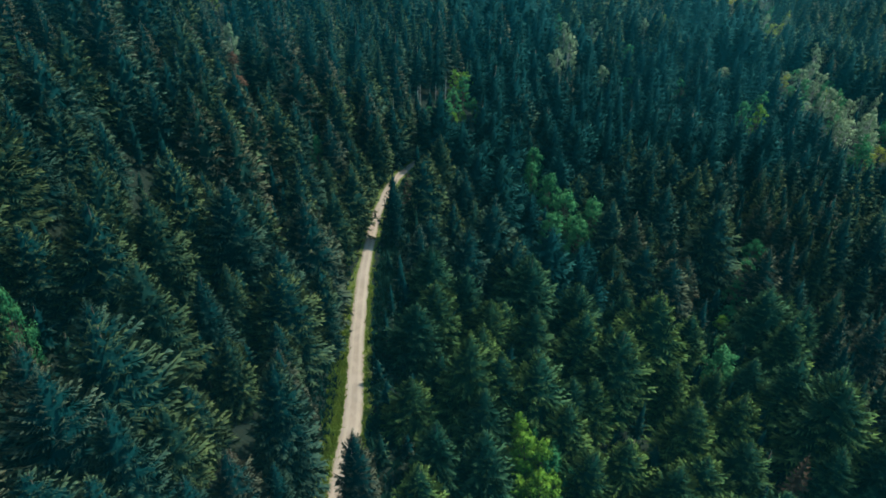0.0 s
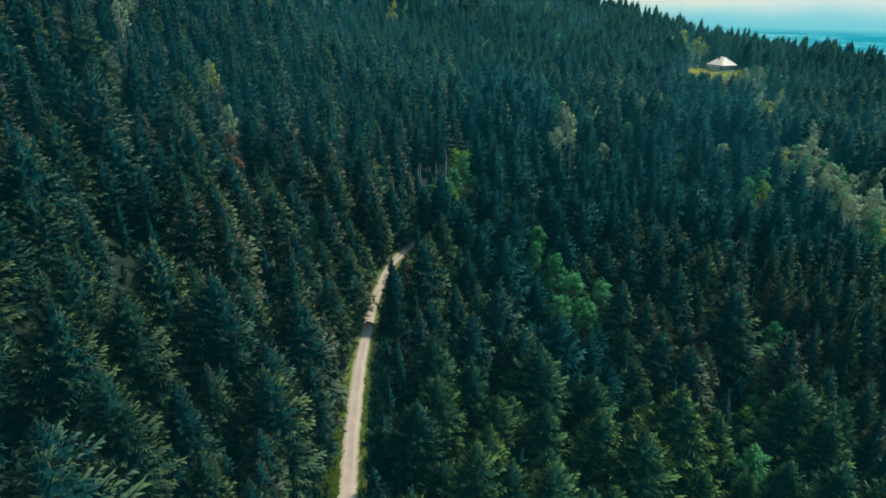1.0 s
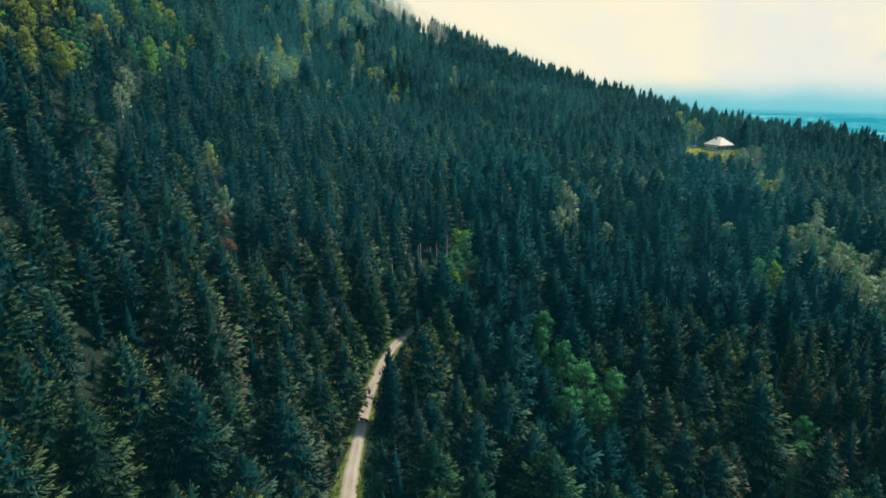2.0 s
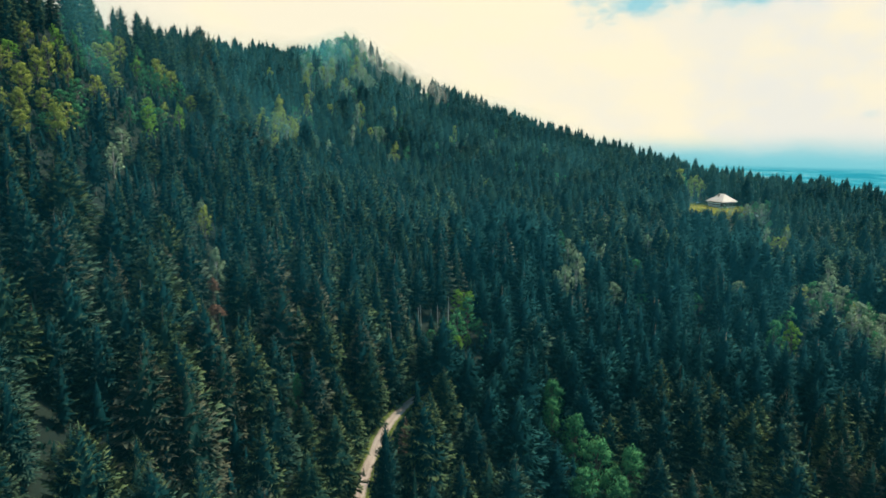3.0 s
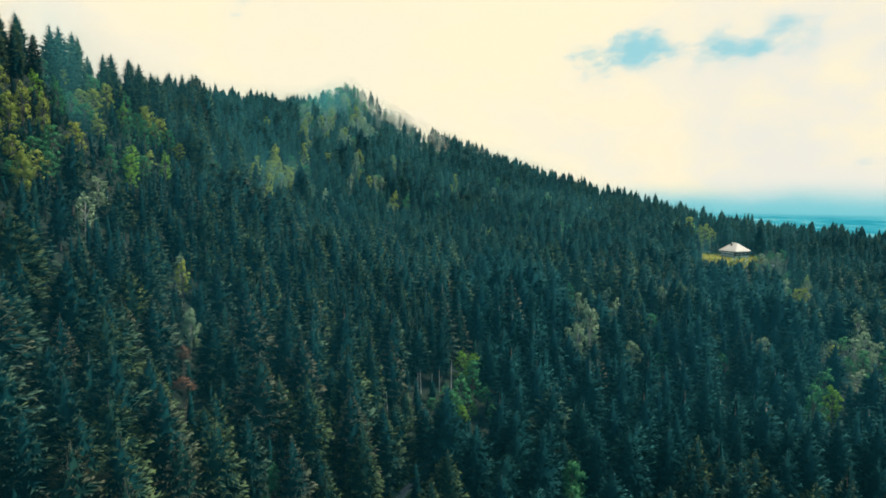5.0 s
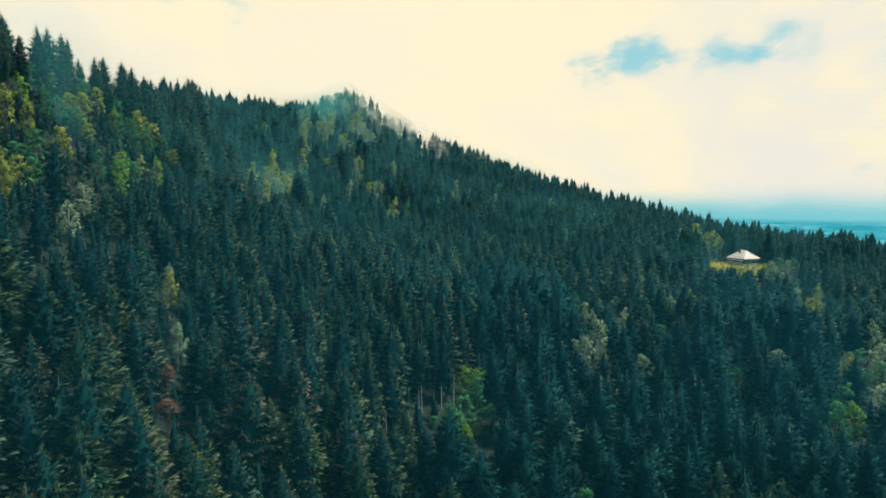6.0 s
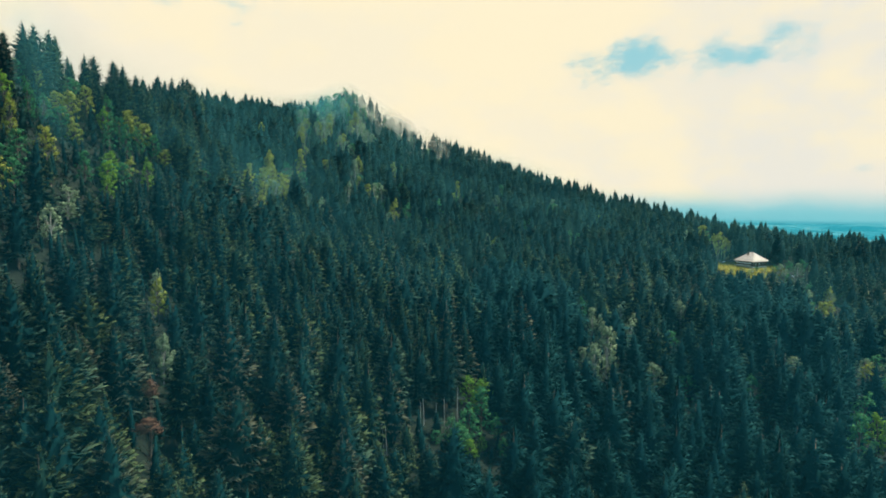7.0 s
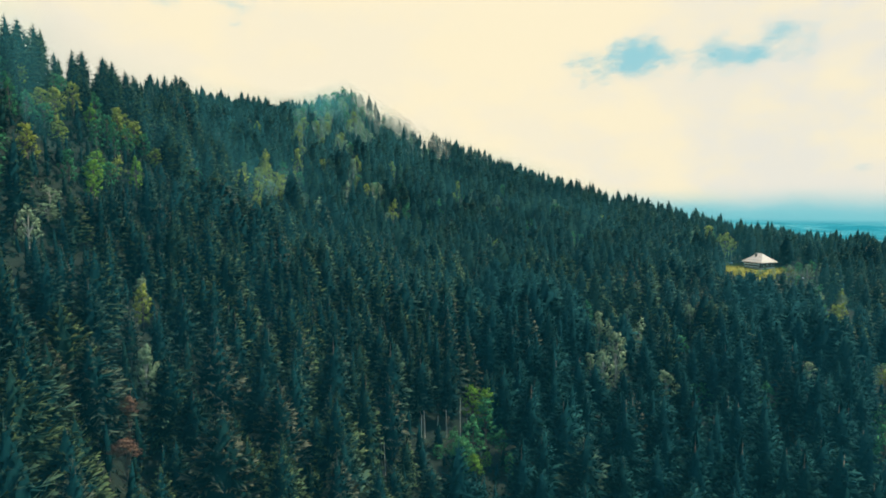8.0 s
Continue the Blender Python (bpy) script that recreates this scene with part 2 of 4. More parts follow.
def sheet(name, xs, ys, zs, mat, uv=None):
    """A draped grid of triangles; zs has a row for each y."""
    nx, ny = xs.shape[1], xs.shape[0]
    v = np.stack([xs, ys, zs], -1).reshape(-1, 3)
    k = np.arange(nx * ny).reshape(ny, nx)
    a, b, c, d = k[:-1, :-1].ravel(), k[:-1, 1:].ravel(), k[1:, 1:].ravel(), k[1:, :-1].ravel()
    t = np.vstack([np.stack([a, b, c], 1), np.stack([a, c, d], 1)])
    return new(name, mesh_of(name, v, t, uv, mats=(mat,), shade=True))


far_x = np.array([60, 150, 300, 520, 900, 1500, 2500, 4300.0])
sx = np.concatenate([FX[0] - far_x[::-1], FX, FX[-1] + far_x])
sy = np.concatenate([FY[0] - far_x[::-1], FY, FY[-1] + far_x])
gx, gy = np.meshgrid(sx, sy)
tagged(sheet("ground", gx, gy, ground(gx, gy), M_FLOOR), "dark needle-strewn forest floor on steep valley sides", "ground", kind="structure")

# ---- gravel road ----
M_ROAD, n = material("gravel")
p = place_of(n)
across = n.add("ShaderNodeSeparateXYZ", {0: n.add("ShaderNodeUVMap").outputs[0]}).outputs[0]
stones = n.noise(p, 9.0, 5.0, 0.7)
stain = n.step(n.noise(p, 0.35, 4.0), 0.35, 0.68)
tone = n.mix(stain, (0.225, 0.180, 0.155), (0.285, 0.230, 0.200))
off = n.math("ABSOLUTE", n.math("SUBTRACT", n.math("ABSOLUTE", n.math("SUBTRACT", across, 0.5)), 0.235))
off = n.math("ADD", off, n.math("MULTIPLY", n.math("SUBTRACT", n.noise(p, 0.9, 3.0), 0.5), 0.12))
rut = n.math("SUBTRACT", 1.0, n.step(off, 0.04, 0.13))
tone = n.mix(n.math("MULTIPLY", rut, 0.55), tone, (0.315, 0.260, 0.228))
edge = n.step(n.math("ADD", n.math("ABSOLUTE", n.math("SUBTRACT", across, 0.5)), n.math("MULTIPLY", n.math("SUBTRACT", n.noise(p, 0.7, 4.0), 0.5), 0.22)), 0.38, 0.49)
tone = n.mix(n.math("MULTIPLY", edge, 0.75), tone, (0.16, 0.15, 0.08))
tone = n.mix(n.math("MULTIPLY", n.step(stones, 0.5, 0.8), 0.4), tone, (0.18, 0.135, 0.11))
body = n.add("ShaderNodeBsdfPrincipled", {"Base Color": tone, "Roughness": 0.9, "Specular IOR Level": 0.2})
relief = n.add("ShaderNodeBump", {"Height": stones, "Strength": 0.5, "Distance": 0.04})
n.tree.links.new(relief.outputs[0], body.inputs["Normal"])
n.add("ShaderNodeOutputMaterial", {"Surface": body.outputs[0]})

rng = np.random.default_rng(7)
tan = np.gradient(ROAD, axis=0)
tan /= np.linalg.norm(tan, axis=1)[:, None]
side_way = np.stack([tan[:, 1], -tan[:, 0]], 1)


def strip(name, lo, hi, count, lift, mat, wobble):
    """A strip along the road from lo to hi metres beside its centre line (functions of y)."""
    s = np.linspace(0, 1, count)
    ry = ROAD[:, 1]
    wob = wobble * (np.sin(ry * 0.61) * 0.5 + np.sin(ry * 0.23 + 1.0) * 0.6 + np.sin(ry * 1.37) * 0.3)
    a, b = lo(ry) - wob, hi(ry) + wob[::-1]
    t = a[:, None] + (b - a)[:, None] * s
    x = ROAD[:, :1] + side_way[:, :1] * t
    y = ROAD[:, 1:] + side_way[:, 1:] * t
    z = np.maximum(road_z[:, None] + 0 * t, ground(x, y)) + lift(s)
    ob = sheet(name, x, y, z, mat)
    layer = ob.data.uv_layers.new(name="UVMap")
    idx = np.zeros(len(ob.data.loops), np.int32)
    ob.data.loops.foreach_get("vertex_index", idx)
    uv = np.zeros((len(idx), 2), np.float32)
    uv[:, 0] = np.tile(s, len(ROAD))[idx]
    layer.data.foreach_set("uv", uv.ravel())
    return ob


def half(y):
    return 1.65 + 0.75 * np.exp(-((y - 66) / 12) ** 2) - 0.3 * smooth((y - 100) / 30)


tagged(strip("road", lambda y: -1.75 + 0.4 * smooth((y - 100) / 30), half, 13, lambda s: 0.10 + 0.10 * np.sin(s * math.pi) - 0.05 * np.abs(np.cos((s - 0.5) * 6.7)), M_ROAD, 0.12),
       "pale gravel forest road with two worn wheel tracks", "road", kind="structure")
tagged(strip("verge", lambda y: -4.4 + 2.1 * smooth((y - 95) / 25), lambda y: 3.4 - 1.4 * smooth((y - 85) / 25), 9, lambda s: 0.04 + 0 * s, M_VERGE, 0.5), "grassy soil verge beside the gravel road", "verge", kind="structure")

# ---- trees ----


def spruce_shape(rng, whorls, per, twigs, height=22.0, radius=3.8, base=0.12, thin=1.0, full=8.0, body=0.48):
    """Crown of a spruce: whorls of drooping fronds, feathered at both sides, with upturned tips, round a dark inner
    cone.
    Returns points, triangles, the way along each branch and how each point turns from the cone."""
    V, T, U, N = [], [], [], []

    def put(points, faces, along, ways):
        k = len(V)
        V.extend(points), U.extend(along), N.extend(ways)
        T.extend([(a + k, b + k, c + k) for a, b, c in faces])

    z_low = height * base
    lean = rng.normal(0, 0.012, 2)
    lop = rng.uniform(0, 6.283)
    swell = rng.uniform(0.9, 1.1, 5)

    def reach_at(t):
        down = (1 - t) * (height - z_low)
        return radius * (1 - math.exp(-(down * 22 / height / full) ** 1.3)) * (0.80 + 0.20 * min(1, t * 5)) * float(np.interp(t, (0, 0.25, 0.5, 0.75, 1), swell))

    for wi in range(whorls):
        t = ((wi + 0.5) / whorls) ** 0.94
        reach = reach_at(t) + 0.10
        turn = rng.random() * 6.28
        count = max(4, int(round(per * (0.5 + 0.6 * (1 - t)))))
        for bi in range(count):
            if rng.random() > thin:
                continue
            a = turn + 6.283 * (bi + rng.normal(0, 0.22)) / count
            L = reach * rng.uniform(0.74, 1.18) * (1 + 0.10 * math.cos(a - lop))
            z0 = z_low + (height - z_low) * (t + rng.normal(0, 0.4) / whorls)
            ca, sa = math.cos(a), math.sin(a)
            rise = -0.26 + 0.62 * t ** 1.6 + rng.normal(0, 0.07)
            sag = 0.42 * (1 - t) + 0.06
            x0, y0 = lean[0] * z0, lean[1] * z0
            own = rng.normal(0, 0.28, 3)

            def spine(q):
                return (x0 + ca * L * q, y0 + sa * L * q, z0 + L * (rise * q - sag * q * q + 0.40 * q ** 4))

            if twigs == 0:
                # far off: one drooping spike
                p0, p1 = spine(0.34), spine(rng.uniform(0.85, 1.2))
                p1 = (p1[0] - sa * rng.normal(0, 0.12) * L, p1[1] + ca * rng.normal(0, 0.12) * L, p1[2] + rng.normal(0, 0.10) * L)
                ww = L * 0.34 * 6.283 / count * 0.75
                put(((p0[0] - sa * ww, p0[1] + ca * ww, p0[2]), (p0[0] + sa * ww, p0[1] - ca * ww, p0[2]), p1), ((0, 1, 2),), (0.2, 0.2, 0.95), (own, own, own))
                continue
            wide = 0.16 * L + 0.12
            q_in = 0.30
            for k in range(twigs):
                s0, s1 = q_in + (0.98 - q_in) * k / twigs, q_in + (0.98 - q_in) * (k + 1) / twigs
                p0, p1 = spine(s0), spine(s1)
                for sg in (-1, 1):
                    ww = wide * (1.25 - 0.85 * s0) * rng.uniform(0.75, 1.25) * min(1.25, 3.0 / twigs + 0.45)
                    tip = (p1[0] - sa * sg * ww + ca * ww * 0.75, p1[1] + ca * sg * ww + sa * ww * 0.75, p1[2] - ww * (rng.uniform(0.15, 0.55) * (1 - t) + rng.uniform(-0.5, 0.4) * t))
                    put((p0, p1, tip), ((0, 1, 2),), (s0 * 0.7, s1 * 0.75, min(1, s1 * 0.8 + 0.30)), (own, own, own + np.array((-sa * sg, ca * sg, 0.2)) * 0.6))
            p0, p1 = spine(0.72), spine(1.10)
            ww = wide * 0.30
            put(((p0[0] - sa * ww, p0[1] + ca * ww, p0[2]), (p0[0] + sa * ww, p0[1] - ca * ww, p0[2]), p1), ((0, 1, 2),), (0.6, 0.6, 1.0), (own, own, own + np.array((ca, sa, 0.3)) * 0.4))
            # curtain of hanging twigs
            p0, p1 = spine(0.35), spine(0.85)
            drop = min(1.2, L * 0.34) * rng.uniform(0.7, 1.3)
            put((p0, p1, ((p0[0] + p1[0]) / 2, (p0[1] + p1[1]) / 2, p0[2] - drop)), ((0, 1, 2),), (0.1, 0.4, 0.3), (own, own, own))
    # leader; an inner cone in the darkest tone puts the crown's shade into colour
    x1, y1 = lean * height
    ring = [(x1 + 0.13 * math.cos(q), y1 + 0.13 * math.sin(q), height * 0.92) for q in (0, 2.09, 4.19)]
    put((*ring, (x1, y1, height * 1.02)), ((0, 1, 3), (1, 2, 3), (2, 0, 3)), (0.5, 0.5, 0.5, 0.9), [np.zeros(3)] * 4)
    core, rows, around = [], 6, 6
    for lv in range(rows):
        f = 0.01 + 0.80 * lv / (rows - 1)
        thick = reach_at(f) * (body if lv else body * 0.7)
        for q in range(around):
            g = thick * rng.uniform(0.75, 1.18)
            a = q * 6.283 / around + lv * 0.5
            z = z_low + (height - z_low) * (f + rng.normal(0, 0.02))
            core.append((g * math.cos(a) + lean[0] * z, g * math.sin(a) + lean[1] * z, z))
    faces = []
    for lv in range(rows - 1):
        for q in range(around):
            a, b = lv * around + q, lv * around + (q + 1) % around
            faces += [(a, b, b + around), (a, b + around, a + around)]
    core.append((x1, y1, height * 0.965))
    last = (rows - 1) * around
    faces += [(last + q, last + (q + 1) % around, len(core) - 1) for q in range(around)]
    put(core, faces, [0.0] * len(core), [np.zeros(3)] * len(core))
    return np.array(V), np.array(T), np.array(U), np.array(N)


def crown_normals(v, turned, seed, lift=0.55):
    """Needles shade as the soft outside of a cone, a little ruffled."""
    r = np.random.default_rng(seed)
    out = np.hypot(v[:, 0], v[:, 1])
    side = np.minimum(1.0, out / 0.8) / np.maximum(out, 1e-4)
    nrm = np.stack([v[:, 0] * side, v[:, 1] * side, lift * (0.45 + 1.1 * np.clip(v[:, 2] / 22, 0, 1) ** 2)], 1) + turned + r.normal(0, 0.10, (len(v), 3))
    return nrm / np.linalg.norm(nrm, axis=1)[:, None]


def tube(points, radii, sides):
    """Tapered round limb along points."""
    V, T = [], []
    for (x, y, z), r in zip(points, radii):
        V += [(x + r * math.cos(6.283 * k / sides), y + r * math.sin(6.283 * k / sides), z) for k in range(sides)]
    for lv in range(len(points) - 1):
        for k in range(sides):
            a, b = lv * sides + k, lv * sides + (k + 1) % sides
            T += [(a, b, b + sides), (a, b + sides, a + sides)]
    return np.array(V, float), np.array(T)


def join(pieces):
    V, T, U, base = [], [], [], 0
    for v, t, u in pieces:
        V.append(v), T.append(t + base), U.append(u)
        base += len(v)
    return np.vstack(V), np.vstack(T), np.concatenate(U)


LABELS = ["tall dark green spruce with drooping branches on the slope", "dark green spruce with olive branch tips among others",
          "slender dark spruce with a pointed top in dense forest"]


def spruce_thing(rng, k, needles, fine):
    """One spruce with trunk and crown, 22 m high, standing at the origin."""
    root = new("spruce_tree")
    tagged(root, "blackish-green spruce darkened in colour as if shaded, dense crown" if needles is M_SHADED else "green spruce with yellow-green tips, brightened as if sunlit" if needles is M_SUNLIT else LABELS[k % 3], "spruce tree", "spruces of the near slopes")
    v, t, u, turned = spruce_shape(rng, (30 if fine else 23) + k % 4, 14 if fine else 11, 5 if fine else 3, radius=rng.uniform(4.7, 5.9), base=rng.uniform(0.06, 0.14), full=rng.uniform(7.5, 10.5))
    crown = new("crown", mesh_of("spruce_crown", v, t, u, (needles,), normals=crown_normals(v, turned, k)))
    v, t = tube([(0, 0, -1.2), (0, 0, 0.4), (0.05, 0, 7), (0, 0.05, 15), (0, 0, 21)], [0.36, 0.26, 0.2, 0.12, 0.03], 7)
    trunk = new("trunk", mesh_of("spruce_trunk", v, t, np.zeros(len(v)), (M_BARK,), shade=True))
    crown.parent = trunk.parent = root
    return root


# spruces placed to fit the camera's view: x, y and height of the tip
TOPS_WEST = [(-37.7, 72.9, 21.4), (-29.6, 89.5, 17.1), (-38.5, 49.9, 29.6), (-32, 66.4, 14), (-32.4, 95.2, 14.4), (-55, 82.8, 36.7), (-51.8, 117.6, 35.9),
             (-64.5, 126, 37.4), (-41.3, 66, 28.8), (-26.2, 71, 8.4), (-44.7, 118.4, 30.4), (-48.7, 159, 28), (-36.5, 185.4, 34), (-43, 169.3, 34),
             (-79, 131.5, 40), (-74, 146.4, 42), (-67.5, 153.8, 46.5), (-77.6, 189.3, 54.6), (-59, 187, 39.2), (-34.4, 181, 18.6), (-30, 209.7, 40)]
TOPS_EAST = [(-10.5, 51.2, 11.8), (-11.3, 130.3, 15.4), (14.4, 102.5, -3.9), (63.9, 146, 5.7), (25.7, 78.7, -4.9), (51.7, 103.3, -8.5), (93.3, 110, -4.6), (11.3, 99, -1.3), (47.2, 182.4, 11),
             (81.5, 164, 6.5), (17.2, 149, 12.9), (52, 149, -5.4), (-4, 89, 5.3), (0.2, 80.5, -0.7), (21, 97, -1.6), (58.7, 103.7, -7.8), (69.5, 82.5, -1.7),
             (-3.6, 157.7, 10.2), (14.6, 194, 18.3), (30, 184.5, 7.5), (61.9, 207, 14.2), (82.6, 201.8, 12.3)]
TOPS_FAR = [(-96.3, 169, 67.7), (-94, 240.5, 67), (-65.6, 225.6, 50.4), (26.4, 268.6, 38), (100, 356.7, 35.9), (120.6, 326.5, 24), (23.8, 234.5, 19.4),
            (75.5, 251.4, 16.5), (116, 277, 13.3), (154.4, 279.7, 12.4), (122.5, 260, 8.3), (-162.5, 288, 139.4), (-170, 344, 140.7), (-171, 408, 139.2),
            (183.6, 550.5, 62), (203, 509, 59.8), (251.7, 389, 32)]

# leafy trees: x, y, height, width, colour
LEAFY_NEAR = [(15.2, 66.8, 15, 8, "lime"), (17.2, 60.5, 13, 8, "lime"), (19.6, 65, 13, 7, "green"), (30.8, 177, 16, 9, "green"), (37, 151.6, 17, 10, "green"), (33.6, 160, 17, 9, "green"), (32.2, 146, 15, 9, "green"), (44.8, 151, 16, 9, "green"), (39.9, 143, 14, 9, "green"),
              (29.5, 170, 14, 7, "green"), (14.6, 70.5, 15, 5.5, "lime"), (18, 65.6, 15, 6.5, "lime"), (17.5, 71.5, 11, 4.5, "green"), (20.5, 68, 12, 4, "green"), (16, 67, 12, 5, "lime"), (19.4, 61.5, 12, 6, "lime"), (22.5, 63.5, 11, 5, "green"), (12.6, 69, 8, 3.5, "yellow"), (3.9, 60.4, 7, 3.0, "yellow"), (-55, 57.5, 16, 4.5, "green"),
              (61.5, 93.7, 15, 9, "green"), (74, 119, 5, 5, "lime"), (-34, 150, 14, 5, "green"), (80, 126, 10, 7, "green"), (-59.3, 169.1, 28.5 - float(ground(-59.3, 169.1)), 6, "rust"), (-63, 177, 33.5 - float(ground(-63, 177)), 4, "rust"),
              (16.5, 55, 11, 7, "lime"), (18.5, 52, 9, 7, "lime"), (13.5, 62, 9, 6, "lime"), (20, 58, 10, 6, "green"), (66, 98, 5, 6, "green"), (69, 104, 4, 5, "lime"), (71, 111, 4, 5, "green"), (77, 122, 5, 6, "green")]
LEAFY_MID = [(2, 222, 5, 6, "green"), (-4, 218, 4, 5, "green"), (5, 214, 6, 6, "lime"), (8.9, 226.5, 14, 9, "green"), (10, 236, 13, 9, "lime"), (5, 220, 12, 9, "green"), (2.2, 213.6, 10, 8, "green"), (6, 240, 11, 8, "lime"), (0, 219, 9, 5, "green"), (58, 268.4, 24, 11, "pale"), (52, 263, 19, 9, "pale"),
             (62.7, 291.5, 19, 8, "pale"), (62.7, 308, 19, 7, "pale"), (63.6, 330, 17, 6, "green"), (143.6, 254.6, 14, 10, "green"), (122.8, 228.4, 18, 10, "green"), (134.7, 236.8, 16, 9, "lime"),
             (88, 137, 9, 8, "green"), (94, 146, 9, 8, "green"), (-69.6, 196.7, 13, 6, "pale"), (128.7, 353.8, 13, 8, "yellow")]
LEAFY_EAST = [(186.7, 293.5, 17, 11, "pale"), (181, 265.6, 17, 12, "pale"), (184, 239, 17, 12, "pale"), (166.6, 226.6, 17, 11, "pale"), (161, 205.5, 16, 11, "green"), (200, 316, 18, 10, "pale"), (193.8, 354.8, 14, 8, "yellow"),
              (205, 366, 12, 8, "yellow"), (201, 378, 11, 8, "pale"), (217, 414, 9, 8, "pale"), (226, 424, 10, 7, "green"), (204, 480, 13, 9, "yellow"), (181, 466, 25, 12, "yellow"), (193, 467, 20, 12, "yellow")]
LEAFY_MEADOW = [(196, 413, 4, 5, "pale"), (202, 414, 4, 5, "yellow"), (189, 415, 3, 5, "pale"), (205, 417, 4, 5, "green"), (211, 422, 4, 5, "pale"), (194, 418, 3, 4, "green"), (186, 412, 4, 5, "yellow"), (192, 408, 4, 5, "pale"), (199, 407, 4, 5, "green"), (207, 410, 5, 6, "pale"), (214, 418, 5, 6, "green"), (219, 426, 6, 6, "green"), (178, 418, 4, 5, "yellow"),
                (173, 471, 20, 11, "pale"), (186, 474, 19, 11, "green"), (194, 478, 15, 8, "yellow"), (176, 279, 13, 9, "green"), (174, 245, 12, 9, "green"), (210, 392, 10, 7, "green"), (236, 430, 9, 6, "pale")]
LEAFY_SLOPE = [(-107, 420, 14, 7, "yellow"), (-100, 400, 13, 7, "yellow"), (-97.5, 365, 12, 7, "yellow"), (-103, 385, 13, 7, "yellow"), (-112, 430, 15, 7, "yellow"), (-83.7, 420, 11, 6, "pale"),
               (-120, 243, 6, 8, "pale"), (-116, 236, 6, 8, "pale"), (-81.5, 219.4, 13, 6, "yellow"), (-86, 228, 10, 5, "pale"), (-133, 253, 13, 8, "yellow"), (-140, 222, 13, 8, "yellow"),
               (-145, 244, 15, 8, "yellow"), (-143.6, 330, 12, 8, "yellow"), (-128, 325, 10, 8, "yellow")]
LEAFY_CREST = [(-130, 205, 9, 7, "yellow"), (-126, 262, 12, 7, "green"), (-164, 284, 10, 8, "green"), (-165, 296, 10, 8, "yellow"), (-166, 318, 9, 8, "green"), (-168, 326, 9, 7, "green"), (-169, 352, 8, 7, "yellow"),
               (-140, 310, 12, 7, "green"), (-118, 345, 12, 7, "green")]
LEAFY_PEAK = [(-122, 728, 23, 18, "green"), (-112, 734, 22, 16, "green"), (-133, 733, 23, 17, "green"), (-101, 724, 20, 15, "green"), (-146, 726, 21, 16, "green"), (-88, 704, 17, 13, "green"), (-156, 715, 18, 13, "green"),
              (-80, 716, 15, 12, "pale"), (-66, 720, 14, 12, "green"), (-126, 700, 17, 13, "green"), (-108, 690, 16, 12, "pale"), (-110, 620, 13, 9, "yellow"), (-96, 600, 13, 9, "yellow"), (-80, 640, 13, 9, "pale"),
              (-118, 580, 13, 9, "green"), (61, 601, 11, 8, "pale"), (40, 590, 11, 8, "pale")]
LEAFY_EDGE = [(-143, 323, 15, 9, "yellow"), (-138, 327, 14, 9, "yellow"), (-129, 321, 14, 9, "yellow"), (-126, 327, 13, 8, "pale"), (-114, 437, 16, 10, "yellow"), (-106, 397, 16, 11, "yellow"), (-98, 394, 15, 10, "pale"),
              (-117, 237, 13, 8, "pale"), (-112, 222, 12, 8, "pale"), (-117, 533, 16, 11, "yellow"), (-117, 606, 16, 12, "yellow"), (-137, 496, 15, 11, "yellow"), (-154, 311, 14, 8, "yellow"), (-147, 289, 15, 9, "yellow")]
LEAFY = LEAFY_NEAR + LEAFY_MID + LEAFY_EAST + LEAFY_SLOPE + LEAFY_CREST + LEAFY_MEADOW + LEAFY_PEAK
LEAFY += [q for q in LEAFY_EDGE if all((q[0] - o[0]) ** 2 + (q[1] - o[1]) ** 2 > 30 for o in LEAFY)]
# leafy patches: middle, half width and half depth, count, height, colours
for px, py, wx, wy, count, h0, colours in ((-137, 262, 20, 66, 64, 12, ("yellow", "yellow", "lime", "green")), (-104, 398, 9, 34, 12, 12, ("yellow", "yellow", "pale")),
                                           (-112, 650, 40, 90, 72, 14, ("green", "pale", "yellow", "pale")), (184, 262, 22, 54, 64, 12, ("pale", "pale", "pale", "green", "yellow")),
                                           (206, 392, 22, 26, 12, 9, ("pale", "yellow", "green")), (8, 222, 7, 20, 8, 6, ("green", "lime")), (-20, 710, 60, 30, 12, 11, ("green", "pale")), (20, 540, 110, 90, 34, 14, ("green", "pale", "green", "yellow")), (-70, 500, 45, 90, 26, 14, ("green", "pale", "yellow")), (90, 300, 60, 50, 12, 14, ("green", "pale"))):
    pick = np.random.default_rng(int(abs(px) + py))
    for _ in range(count):
        a, q = pick.uniform(0, 6.283), math.sqrt(pick.random())
        x, y = px + wx * q * math.cos(a), py + wy * q * math.sin(a)
        if math.hypot(x - 199, y - 434) > 30 and all((x - o[0]) ** 2 + (y - o[1]) ** 2 > 20 for o in LEAFY):
            LEAFY.append((x, y, h0 * pick.uniform(0.6, 1.3), h0 * pick.uniform(0.5, 0.8), colours[pick.integers(len(colours))]))

